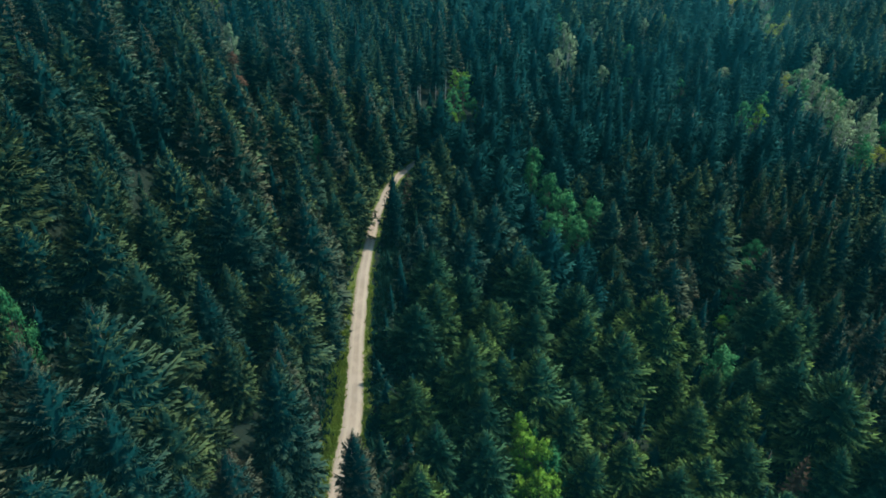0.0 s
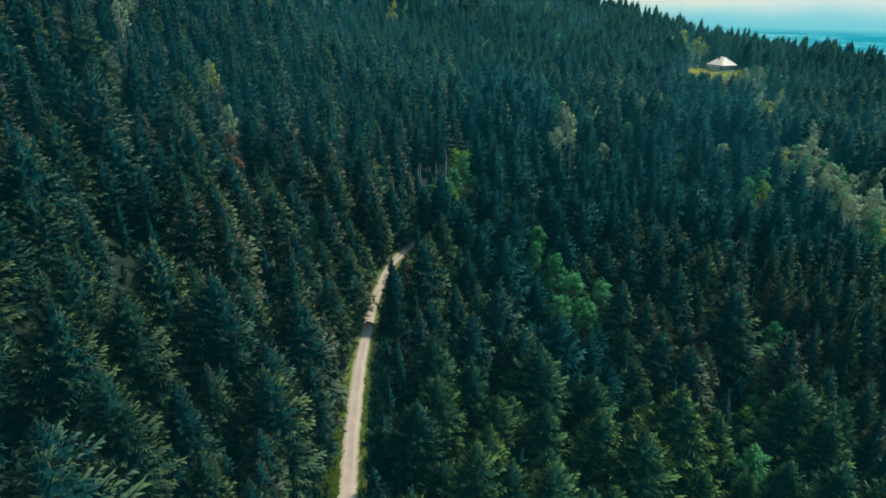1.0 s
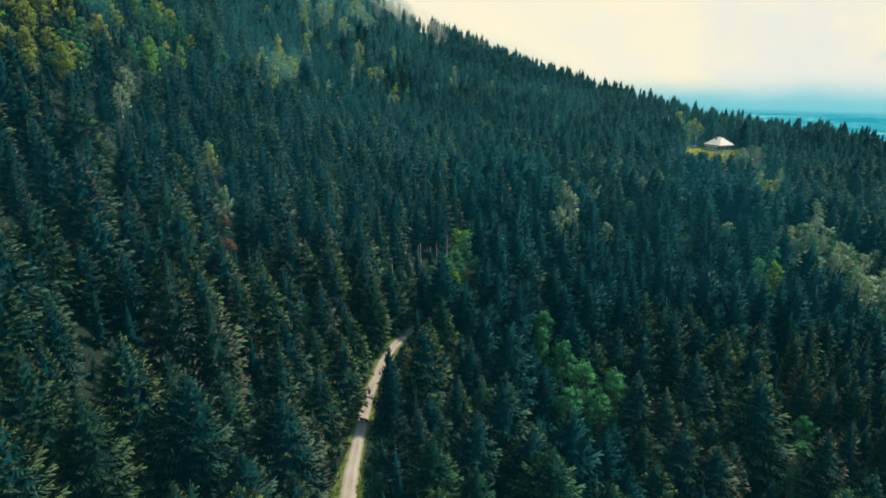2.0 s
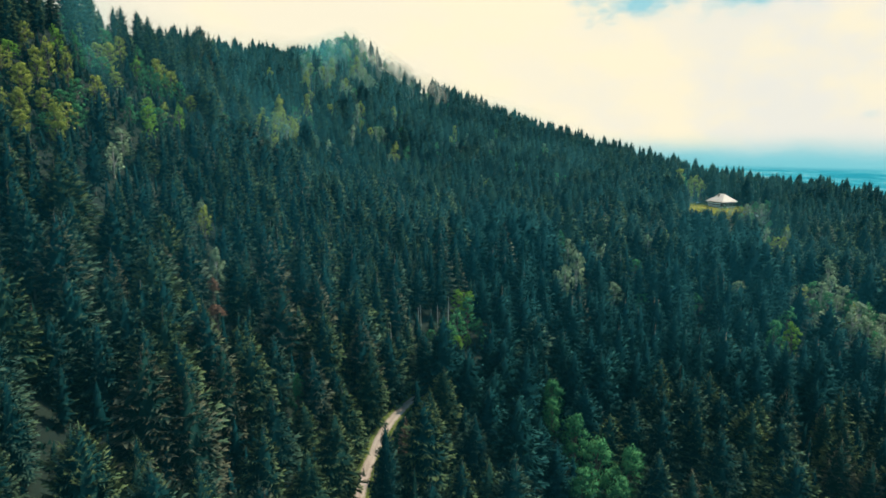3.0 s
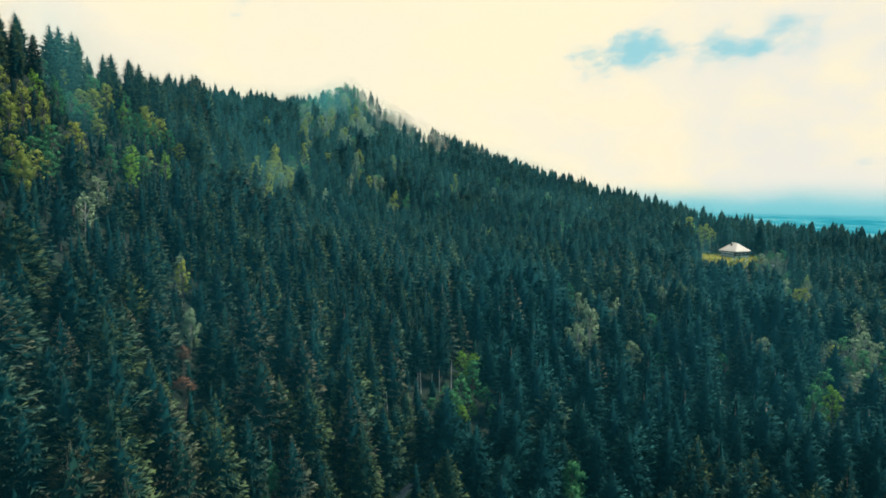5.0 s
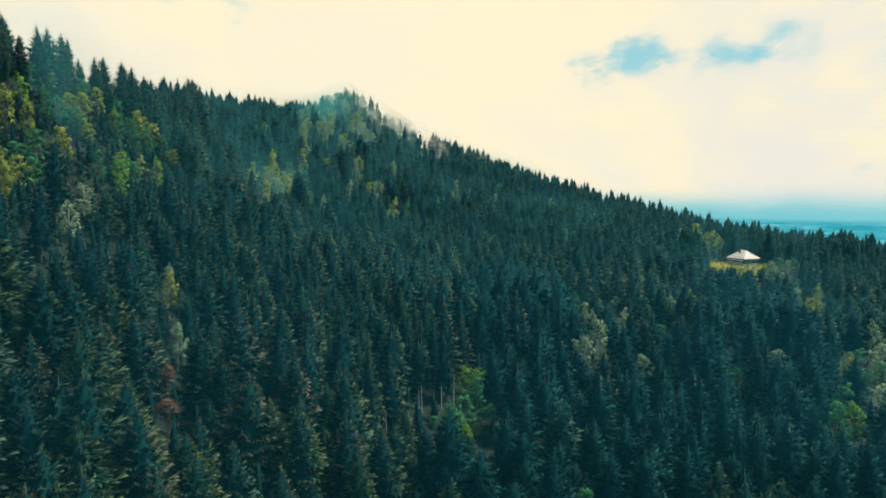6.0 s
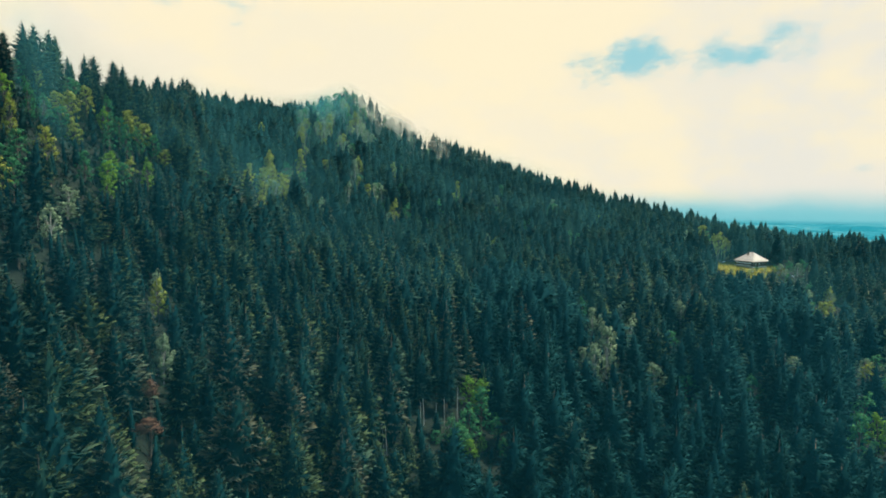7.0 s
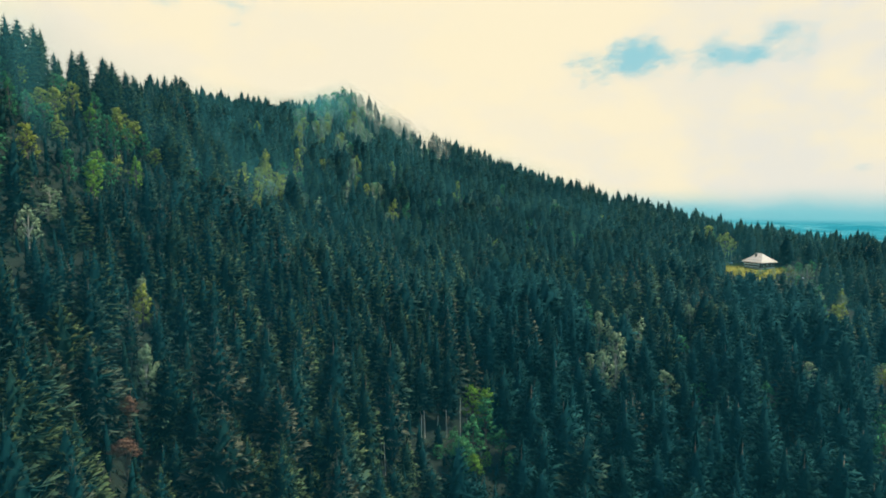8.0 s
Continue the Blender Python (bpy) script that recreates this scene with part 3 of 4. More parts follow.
TOPS_ROADSIDE = [(-21.9, 65.3, 6), (-33.1, 55, 16), (-40.2, 42.1, 29.5), (-34, 40.4, 26.9), (-27.2, 75, 10.9), (-22.4, 88.8, 13.9), (-36.5, 101, 21.9), (-24.4, 111, 10.6), (-27.4, 107.6, 11.9),
                 (-47.2, 81.5, 31.4), (-50.2, 109.7, 23.2), (-62, 76.6, 29), (-24.8, 45.1, 13.8), (-21.3, 47.7, 9), (-27.5, 39.7, 16.8), (-39, 34, 24.4), (-34.5, 35.7, 21.5)]
TOPS_SLOPE = [(-46.7, 157.4, 32), (-39.1, 172.4, 27.7), (-33.3, 186.9, 21.7), (-29.8, 202.2, 27.2), (-42.4, 193.2, 35.8), (-28.9, 176.9, 19.8), (-56.9, 150.2, 38.7), (-38.1, 205.2, 36.7),
              (-33.3, 252.5, 37.8), (-68.3, 175.7, 45.8)]
TOPS_VALLEY = [(5.9, 104.6, 3.5), (31.7, 105.9, -1.6), (29.9, 79.7, -5.7), (37, 97.1, -5.9), (39.8, 79.3, -10), (57.8, 77.7, -6.5), (83.1, 111.2, -7), (74.7, 79.2, -1.2), (3.8, 134.2, 6.1),
               (9.1, 130.6, 7.8), (12.9, 126.4, 11), (-4.6, 119.6, 6.2), (-1.3, 107.3, 7.7), (9.3, 102.9, 4.8), (25.9, 177.9, 8.2), (47.6, 141.2, 3.7), (52.6, 136, 2.2), (-0.9, 149.3, 6.1),
               (32.2, 64.6, -4.2), (8, 61.3, -0.1), (44.2, 63.2, -6.4), (38.2, 59.5, -5), (53.2, 65.2, -6.2), (55, 56.7, -6.8), (24.9, 61.4, -4.3), (69.2, 65.5, -7.1), (-0.4, 62, 2.1)]
TOPS_HOLLOW = [(26.1, 185.4, 12.4), (13.5, 169.3, 10.4), (81.8, 176.5, 8.2), (63.8, 157.6, 5.8), (97.7, 176.6, 5.2), (55, 157.7, 5.6), (44.5, 179, 13.3), (77.1, 200.2, 14), (-6.9, 170.9, 7.7),
               (49.2, 186, 12.4), (71.4, 191, 6.6), (21.2, 195, 6.6), (20.1, 202.2, 16.7), (11.3, 249, 16.8), (38.1, 205.7, 9.2), (80.7, 237.5, 14.7), (76.7, 188, 8.7), (27.3, 227.4, 23.6),
               (44.4, 245, 20.9), (130.8, 265.7, 8.9), (52.6, 207.4, 16.6)]
TOPS_CREST = [(-166.8, 300, 141.7), (-165.9, 306, 141.2), (-166.4, 312, 141.1), (-163.2, 278, 133.1), (-172.8, 330, 136.7), (-169.7, 337, 139.2), (-170.9, 362, 142.6), (-170, 366, 141.3),
              (-169.4, 374, 135.9), (-171.9, 392, 126.5)]
DEAD = [(63.6, 65.5, 16), (-9, 150, 11), (-27, 50, 13)]
CLEAR = LEAFY + [(x, y, h, 4.5, "") for x, y, h in DEAD] + [(-3, 227, 14, 11, ""), (-17, 203, 13, 6, "")]
tops = []
for x, y, z in TOPS_WEST + TOPS_EAST + TOPS_FAR + TOPS_ROADSIDE + TOPS_SLOPE + TOPS_VALLEY + TOPS_HOLLOW + TOPS_CREST:
    h = z - float(ground(x, y))
    if all((x - o[0]) ** 2 + (y - o[1]) ** 2 > 15 for o in tops):
        tops.append((x, y, float(np.clip(h, 8, 31))))


def open_ground(x, y):
    """Whether spruces grow here."""
    if -45 < x < 75 and y < 222:
        d, side, k = road_near(x, y)
        if d < ((6.5 if side > 0 and y < 72 else 4.8) if y < 118 else (5.8 if side > 0 else 4.4) if y < 181 else 2.0):
            return False
    dx, dy = x - HOUSE[0], y - HOUSE[1]
    if ((dx + 7) / 19) ** 2 + ((dy + 6) / 18.5) ** 2 < 1:
        return False
    if ((x - 184) / 21) ** 2 + ((y - 262) / 52) ** 2 < 1 and noise.noise(Vector((x * 0.11, y * 0.11, 2.0))) < 0.22:
        return False
    for lx, ly, lh, lw, c in CLEAR:
        if (x - lx) ** 2 + (y - ly) ** 2 < (lw * 0.36 + (4.2 if c == "lime" and ly < 80 else 2.4 if c == "yellow" and lx < 0 else 1.2)) ** 2:
            return False
    return True


def in_forest(x, y):
    """The wooded valley and its slopes, to just over the ridge."""
    if y < 18 or abs(x + 3) > 0.86 * y + 32:
        return False
    if x < -215 or x > 350:
        return False
    if y > 762 - max(0, x) * 0.95 + (0 if x < 220 else (x - 220) * 0.75):
        return False
    return True


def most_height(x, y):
    """Height limit that keeps camera sight lines open to leafy trees, road and farmhouse."""
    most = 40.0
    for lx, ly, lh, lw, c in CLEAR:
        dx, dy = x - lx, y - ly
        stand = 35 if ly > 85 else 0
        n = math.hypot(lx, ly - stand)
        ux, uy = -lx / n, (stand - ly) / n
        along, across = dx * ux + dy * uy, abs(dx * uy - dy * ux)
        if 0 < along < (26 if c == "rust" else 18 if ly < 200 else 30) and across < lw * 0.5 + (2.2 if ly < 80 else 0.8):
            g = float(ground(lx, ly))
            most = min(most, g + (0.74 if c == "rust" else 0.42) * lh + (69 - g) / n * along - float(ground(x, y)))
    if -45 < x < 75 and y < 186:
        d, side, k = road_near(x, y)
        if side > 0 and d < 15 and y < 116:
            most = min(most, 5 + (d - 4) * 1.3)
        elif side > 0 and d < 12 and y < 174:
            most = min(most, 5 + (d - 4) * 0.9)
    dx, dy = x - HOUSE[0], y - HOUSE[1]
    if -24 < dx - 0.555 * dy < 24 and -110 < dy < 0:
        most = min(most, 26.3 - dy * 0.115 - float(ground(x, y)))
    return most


def shaded_hollow(x, y):
    """Valley floor patch: larger spruces, with its shade put into darker needles."""
    return x > 6 + 9 * math.sin(y * 0.06) and not (x > 42 and y < 176) and 112 + 10 * math.sin(x * 0.09) < y < 330 + 40 * math.sin(x * 0.05) and noise.noise(Vector((x * 0.09, y * 0.09, 9.0))) < 0.42


rng = np.random.default_rng(21)
cells, CELL = {}, 10.0


def taken(x, y, r):
    i, j = int(x // CELL), int(y // CELL)
    for a in (i - 1, i, i + 1):
        for b in (j - 1, j, j + 1):
            for px, py in cells.get((a, b), ()):
                if (px - x) ** 2 + (py - y) ** 2 < r * r:
                    return True
    return False


woods = []
for x, y, h in tops:
    cells.setdefault((int(x // CELL), int(y // CELL)), []).append((x, y))
    woods.append((x, y, h))
for _ in range(150000):
    x, y = rng.uniform(-250, 360), rng.uniform(18, 780)
    clump = 0.5 + 0.5 * noise.noise(Vector((x * 0.045, y * 0.045, 3.0))) * 1.6
    r = 4.9 + 3.1 * min(1.0, max(0.0, clump)) + 0.8 * rng.random()
    if x > -8 and y < 130:
        r += 1.1
    if y > 390:
        r *= 0.92
    elif shaded_hollow(x, y):
        r += 0.6
    elif y > 225:
        r *= 0.95
    if x < -153 and 288 < y < 415:
        r += 2.2
        if x < -195:
            continue
    if not in_forest(x, y) or taken(x, y, r) or not open_ground(x, y):
        continue
    cells.setdefault((int(x // CELL), int(y // CELL)), []).append((x, y))
    h = 22 + rng.normal(0, 3.4) + 5 * noise.noise(Vector((x * 0.035, y * 0.035, 5.0)))
    if x > -12 and y < 170:
        h -= 2.0
    if shaded_hollow(x, y):
        h += 1.5
    if y > 390 and x > -60:
        h = 24 - 6 * min(1.0, max(0.0, (x - 195) / 45)) + rng.normal(0, 2.6)
    if -135 < x < -20 and y > 640:
        h = (17 if x < -75 else 14) + rng.normal(0, 3)
    elif x > 10 and y > 390:
        h += 1.5
    if x < -150 and 262 < y < 415:
        h = (17 if y > 292 else 21) + rng.normal(0, 4)
    if rng.random() < 0.15:
        h *= 0.7
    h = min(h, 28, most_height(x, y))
    if h > 2.5:
        woods.append((x, y, float(h)))

# young spruces in the gaps
for _ in range(19000):
    y = rng.uniform(60, 400)
    x = rng.uniform(-1, 1) * (0.86 * y + 32)
    if x < -153 or not in_forest(x, y) or taken(x, y, 4.3) or not open_ground(x, y):
        continue
    if -45 < x < 40 and y < 190 and road_near(x, y)[0] < 9:
        continue
    cells.setdefault((int(x // CELL), int(y // CELL)), []).append((x, y))
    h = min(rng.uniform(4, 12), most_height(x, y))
    if h > 2.5:
        woods.append((x, y, float(h)))


near = [q for q in woods if -88 < q[0] < 84 and q[1] < 196 and q[2] > 13.2]
near = sorted(near, key=lambda q: q[1])[:295]
near_set = set(near)
rest = [q for q in woods if q not in near_set]

kinds = {(needle_set, fine): [spruce_thing(np.random.default_rng(100 + 40 * needle_set + 20 * fine + k), k, (M_SPRUCE, M_SHADED, M_SUNLIT)[needle_set], fine) for k in range(5)]
         for needle_set, fine in ((0, True), (0, False), (1, False), (2, True))}
used = {key: 0 for key in kinds}
for k, (x, y, h) in enumerate(near):
    g = h / 22.0
    wide = 1.22 if shaded_hollow(x, y) else 1.28 if x > -8 and y < 130 else 1.08
    if y < 118 and road_near(x, y)[1] < 0:
        wide *= 0.62 + 0.38 * float(smooth((road_near(x, y)[0] - 5) / 5))
    if (x, y) == (-10.5, 51.2):
        wide = 0.66
    if (x, y) == (-11.3, 130.3):
        wide = 0.68
    m = pose(x, y, float(ground(x, y)), rng.normal(0, 1.2), rng.normal(0, 1.2), rng.uniform(0, 360)) @ Matrix.Diagonal((g * wide * rng.uniform(0.9, 1.15), g * wide * rng.uniform(0.9, 1.15), g, 1))
    needle_set = 1 if shaded_hollow(x, y) else 2 if x > -9 and y < 112 else 0
    key = (needle_set, needle_set == 2 or (needle_set == 0 and y < 100))
    made = kinds[key][used[key]] if used[key] < len(kinds[key]) else copy_thing(kinds[key][used[key] % len(kinds[key])], Matrix.Identity(4))
    used[key] += 1
    made.matrix_basis = m


def grove(name, trees, shapes, label):
    """Many trees as one piece of far wood."""
    V, T, U, S, N, W, base = [], [], [], [], [], [], 0
    for x, y, h in trees:
        v, t, u, s, nrm = shapes[rng.integers(len(shapes))]
        a, g = rng.uniform(0, 6.283), h / 22.0
        ca, sa, wd = math.cos(a), math.sin(a), g * rng.uniform(0.78, 1.25) * (1.2 if shaded_hollow(x, y) else 1.05)
        out = np.empty_like(v)
        tilt = rng.normal(0, 0.018, 2)
        out[:, 0] = (v[:, 0] * ca - v[:, 1] * sa) * wd + x + v[:, 2] * tilt[0]
        out[:, 1] = (v[:, 0] * sa + v[:, 1] * ca) * wd + y + v[:, 2] * tilt[1]
        out[:, 2] = v[:, 2] * g + float(ground(x, y))
        N.append(np.stack([nrm[:, 0] * ca - nrm[:, 1] * sa, nrm[:, 0] * sa + nrm[:, 1] * ca, nrm[:, 2]], 1))
        W.append(np.full(len(v), rng.random()))
        V.append(out), T.append(t + base), U.append(u), S.append(np.where(s == 0, 2, 1) if shaded_hollow(x, y) else s)
        base += len(v)
    ob = new(name, mesh_of(name, np.vstack(V), np.vstack(T), np.concatenate(U), (M_SPRUCE, M_BARK, M_SHADED), np.concatenate(S), normals=np.vstack(N), tone=np.concatenate(W)))
    return tagged(ob, label, "forest", kind="stuff")


def grove_shape(seed, whorls, per, twigs, radius, sides, **shape):
    r = np.random.default_rng(seed)
    base = r.uniform(0.06, 0.16)
    shape = {"full": r.uniform(9, 13) if seed < 300 else r.uniform(7, 9.5), **shape}
    v, t, u, turned = spruce_shape(r, whorls, per, twigs, radius=radius, base=base, **shape)
    tv, tt = tube([(0, 0, -1.5), (0, 0, 8), (0, 0, 20)], [0.28, 0.2, 0.04], sides)
    V, T, U = join([(v, t, u), (tv, tt, np.zeros(len(tv)))])
    return V, T, U, np.concatenate([np.zeros(len(t), int), np.ones(len(tt), int)]), crown_normals(V, np.vstack([turned, np.zeros((len(tv), 3))]), seed, 0.55 if seed < 290 else 0.85 if seed < 400 else 1.1)


crest = [q for q in rest if q[0] < -145 and 235 <= q[1] < 420]
young = [q for q in rest if q[2] < 13.2 and q not in crest]
rest = [q for q in rest if q not in crest and q[2] >= 13.2]
front = [q for q in rest if q[1] < 190 and -100 < q[0] < 110]
in_front = set(front)
mid = [q for q in rest if q[1] < 290 and q not in in_front]
back = [q for q in rest if 290 <= q[1] < 390]
far_off = [q for q in rest if q[1] >= 390]
grove("slope_forest", front, [grove_shape(250 + k, 24, 11, 4, 4.9 + 0.22 * k, 5) for k in range(6)], "dense dark green spruce forest beside the gravel road")
grove("spruce_forest", mid, [grove_shape(200 + k, 19, 9, 2, 4.7 + 0.22 * k, 4) for k in range(6)], "dense dark green spruce forest on the valley sides")
grove("crest_forest", crest, [grove_shape(270 + k, 26, 10, 2, 3.2 + 0.25 * k, 4, full=5.4 + 0.8 * k) for k in range(5)], "tall slender dark spruces standing along the crest")
grove("young_forest", young, [grove_shape(280 + k, 10, 7, 0, 4.6 + 0.3 * k, 3) for k in range(4)], "young dark spruces filling gaps between the tall ones")
grove("ridge_forest", back, [grove_shape(300 + k, 18, 8, 1, 4.3 + 0.24 * k, 3, body=0.66) for k in range(8)], "dark spruce forest on the rising valley head")
grove("far_forest", far_off, [grove_shape(400 + k, 18, 8, 0, 4.1 + 0.26 * k, 3, body=0.66) for k in range(8)], "distant dark spruce forest up to the ridge")

# ---- leafy trees ----


def leafy_shape(rng, lobes, leaves, height=10.0, width=6.0, grow=1.0):
    """Crown of many small leaf clumps on uneven lobes, and a forked trunk."""
    V, T, U, N, limbs = [], [], [], [], []
    for k in range(lobes):
        f = (k + 0.5) / lobes
        a = k * 2.4 + rng.normal(0, 0.4)
        z = height * (0.14 + 0.76 * f) + rng.normal(0, 0.03) * height
        rr = width * 0.5 * math.sin(math.pi * (0.28 + 0.64 * f)) * rng.uniform(0.3, 0.85)
        c = np.array((rr * math.cos(a), rr * math.sin(a), z))
        size = width * rng.uniform(0.07, 0.18)
        limbs.append(c)
        for _ in range(leaves):
            d = rng.normal(0, 1, 3)
            d /= np.linalg.norm(d)
            p = c + d * size * (0.45 + 0.85 * rng.random() ** 1.5) * np.array((1, 1, 0.9))
            s = width * rng.uniform(0.022, 0.046) * grow
            e1 = rng.normal(0, 1, 3)
            e1 -= d * (e1 @ d) * 0.7
            e1 /= np.linalg.norm(e1)
            e2 = np.cross(d + rng.normal(0, 0.4, 3), e1)
            e2 /= np.linalg.norm(e2) + 1e-6
            b = len(V)
            V.extend((p - e1 * s, p + e2 * s * 0.6, p + e1 * s * 1.1, p - e2 * s * 0.6))
            T.extend(((b, b + 1, b + 2), (b, b + 2, b + 3)))
            out = d * 0.8 + np.array((c[0], c[1], 0.0)) / (width * 0.4) + np.array((0, 0, 0.25)) + rng.normal(0, 0.2, 3)
            N.extend([out / np.linalg.norm(out)] * 4)
            # tip tone rises towards the top of each clump, plus a random share
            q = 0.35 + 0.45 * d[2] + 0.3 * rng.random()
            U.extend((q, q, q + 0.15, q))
    tv, tt = tube([(0, 0, -0.8), (0, 0, 0.3), (0.1, 0.05, height * 0.4), (0, 0.1, height * 0.8)], [0.26, 0.2, 0.13, 0.03], 6)
    wood = [(tv, tt, np.zeros(len(tv)))]
    for c in limbs[::2]:
        lv, lt = tube([(0.05, 0.03, c[2] * 0.55), (c[0] * 0.5, c[1] * 0.5, c[2] * 0.8), tuple(c)], [0.1, 0.07, 0.02], 4)
        wood.append((lv, lt, np.zeros(len(lv))))
    return (np.array(V), np.array(T), np.array(U)), join(wood), np.array(N)


WORDS = {"green": "leafy tree with a rounded mid-green crown", "lime": "young leafy tree with bright lime-green foliage", "yellow": "leafy tree with yellow-green spring foliage",
         "pale": "pale leafy tree with silvery young foliage", "rust": "small leafy tree with reddish-brown withered foliage"}
leaf_kinds = {}
for colour, mat in M_LEAF.items():
    for k in range(3):
        r = np.random.default_rng(500 + k)
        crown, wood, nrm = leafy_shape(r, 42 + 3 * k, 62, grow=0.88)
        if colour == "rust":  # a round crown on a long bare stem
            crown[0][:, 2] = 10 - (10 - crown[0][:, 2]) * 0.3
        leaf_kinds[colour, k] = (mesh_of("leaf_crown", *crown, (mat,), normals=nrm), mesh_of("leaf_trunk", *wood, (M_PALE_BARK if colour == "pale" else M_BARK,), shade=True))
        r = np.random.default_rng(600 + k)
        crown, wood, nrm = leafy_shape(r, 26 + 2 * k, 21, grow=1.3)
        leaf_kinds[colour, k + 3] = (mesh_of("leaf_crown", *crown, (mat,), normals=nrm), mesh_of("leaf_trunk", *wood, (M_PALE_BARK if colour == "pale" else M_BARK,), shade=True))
for k, (x, y, h, wd, colour) in enumerate(LEAFY):
    root = new("leafy_tree")
    where = " beside spruces" if y < 260 else " on the wooded slope"
    tagged(root, WORDS[colour] + where, "leafy tree", colour + " leafy trees")
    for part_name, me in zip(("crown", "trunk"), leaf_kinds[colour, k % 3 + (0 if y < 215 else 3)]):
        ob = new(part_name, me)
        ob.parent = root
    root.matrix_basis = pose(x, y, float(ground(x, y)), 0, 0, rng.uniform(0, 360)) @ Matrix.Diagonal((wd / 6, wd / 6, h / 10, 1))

# ---- verge grass ----


def tufts(name, spots, label, mat=None):
    """Blades in clumps; a spot is x, y, height, spread."""
    V, T, U = [], [], []
    for x, y, h, wd in spots:
        z = float(ground(x, y))
        if abs(x) < 40 and y < 200:
            d, _, k = road_near(x, y)
            if d < 6:
                z = max(z, road_z[k])
        for _ in range(5):
            a = rng.uniform(0, 6.283)
            bx, by = x + rng.normal(0, wd * 0.4), y + rng.normal(0, wd * 0.4)
            ca, sa = math.cos(a) * wd * 0.3, math.sin(a) * wd * 0.3
            k = len(V)
            V.extend(((bx - ca, by - sa, z - 0.05), (bx + ca, by + sa, z - 0.05), (bx + rng.normal(0, wd * 0.35), by + rng.normal(0, wd * 0.35), z + h * rng.uniform(0.6, 1.2))))
            T.append((k, k + 1, k + 2))
            U.extend((0.0, 0.0, 0.5 + 0.5 * rng.random()))
    return tagged(new(name, mesh_of(name, V, T, U, (mat or M_GRASS,))), label, "grass", kind="stuff")


spots = []
for k in range(len(ROAD)):
    x0, y0 = ROAD[k]
    if not 30 < y0 < 190:
        continue
    lush = 1.0 + 0.9 * math.exp(-((y0 - 78) / 14) ** 2)
    for _ in range(16 if y0 < 112 else 4):
        t = -(1.75 + rng.exponential(1.1))
        if t > -5.6:
            spots.append((x0 + side_way[k, 0] * t, y0 + side_way[k, 1] * t + rng.uniform(-0.8, 0.8), rng.uniform(0.2, 0.55) * lush, rng.uniform(0.35, 0.7)))
        t = float(half(y0)) + 0.15 + rng.exponential(0.45)
        if t < 5:
            spots.append((x0 + side_way[k, 0] * t, y0 + side_way[k, 1] * t + rng.uniform(-0.8, 0.8), rng.uniform(0.2, 0.6), rng.uniform(0.35, 0.7)))
for _ in range(1500):
    y0 = rng.normal(77, 11)
    k = int(np.abs(ROAD[:, 1] - y0).argmin())
    t = -rng.uniform(1.9, 4.8)
    spots.append((ROAD[k, 0] + side_way[k, 0] * t, y0, rng.uniform(0.3, 0.9), rng.uniform(0.35, 0.8)))
tufts("verge_grass", spots, "tall yellow-green grass and weeds along the gravel road")

# ---- meadow and farmhouse ----
ang, rad = np.meshgrid(np.linspace(0, 2 * math.pi, 49), np.linspace(0, 1, 15))
edge_r = 19 + 2.2 * np.sin(ang * 3 + 1) + 1.4 * np.sin(ang * 7)
mx, my = HOUSE[0] - 8 + rad * edge_r * np.cos(ang), HOUSE[1] - 6 + rad * edge_r * np.sin(ang)
tagged(sheet("meadow", mx, my, ground(mx, my) + 0.12, M_MEADOW), "sunlit yellow-green meadow clearing round the farmhouse", "meadow", kind="structure")
spots = []
for _ in range(1500):
    a, q = rng.uniform(0, 6.283), 25 * math.sqrt(rng.random())
    spots.append((HOUSE[0] - 8 + q * math.cos(a), HOUSE[1] - 6 + q * math.sin(a), rng.uniform(0.2, 0.6), rng.uniform(0.5, 1.0)))
M_HAY = foliage("meadow_grass", (0.14, 0.13, 0.008), (0.19, 0.165, 0.010), (0.23, 0.20, 0.016), 0.3)
tufts("meadow_grass", spots, "yellow-green meadow grass round the farmhouse", M_HAY)

M_ROOF = surface("roof_sheet", (0.48, 0.41, 0.37), (0.56, 0.48, 0.43), (0.40, 0.34, 0.30), 1.2, 0.35, 0.6, 0.15)
M_BOARD = surface("dark_boards", (0.05, 0.035, 0.025), (0.08, 0.06, 0.045), (0.035, 0.026, 0.02), 5.0, 0.5)
M_PLASTER = surface("white_plaster", (0.72, 0.71, 0.68), (0.8, 0.79, 0.76), (0.6, 0.58, 0.55), 3.0, 0.5)
M_STONE = surface("pale_stone", (0.45, 0.44, 0.41), (0.58, 0.56, 0.53), (0.3, 0.29, 0.27), 3.0, 0.6)
M_PANE, n = material("window_glass")
n.add("ShaderNodeOutputMaterial", {"Surface": n.add("ShaderNodeBsdfPrincipled", {"Base Color": (0.02, 0.03, 0.035, 1), "Roughness": 0.06, "IOR": 1.5}).outputs[0]})


def part(name, bm, mat, parent, label=""):
    me = bpy.data.meshes.new(name)
    bm.to_mesh(me)
    bm.free()
    me.materials.append(mat)
    ob = new(name, me)
    ob.parent = parent
    if label:
        tagged(ob, label)
    return ob


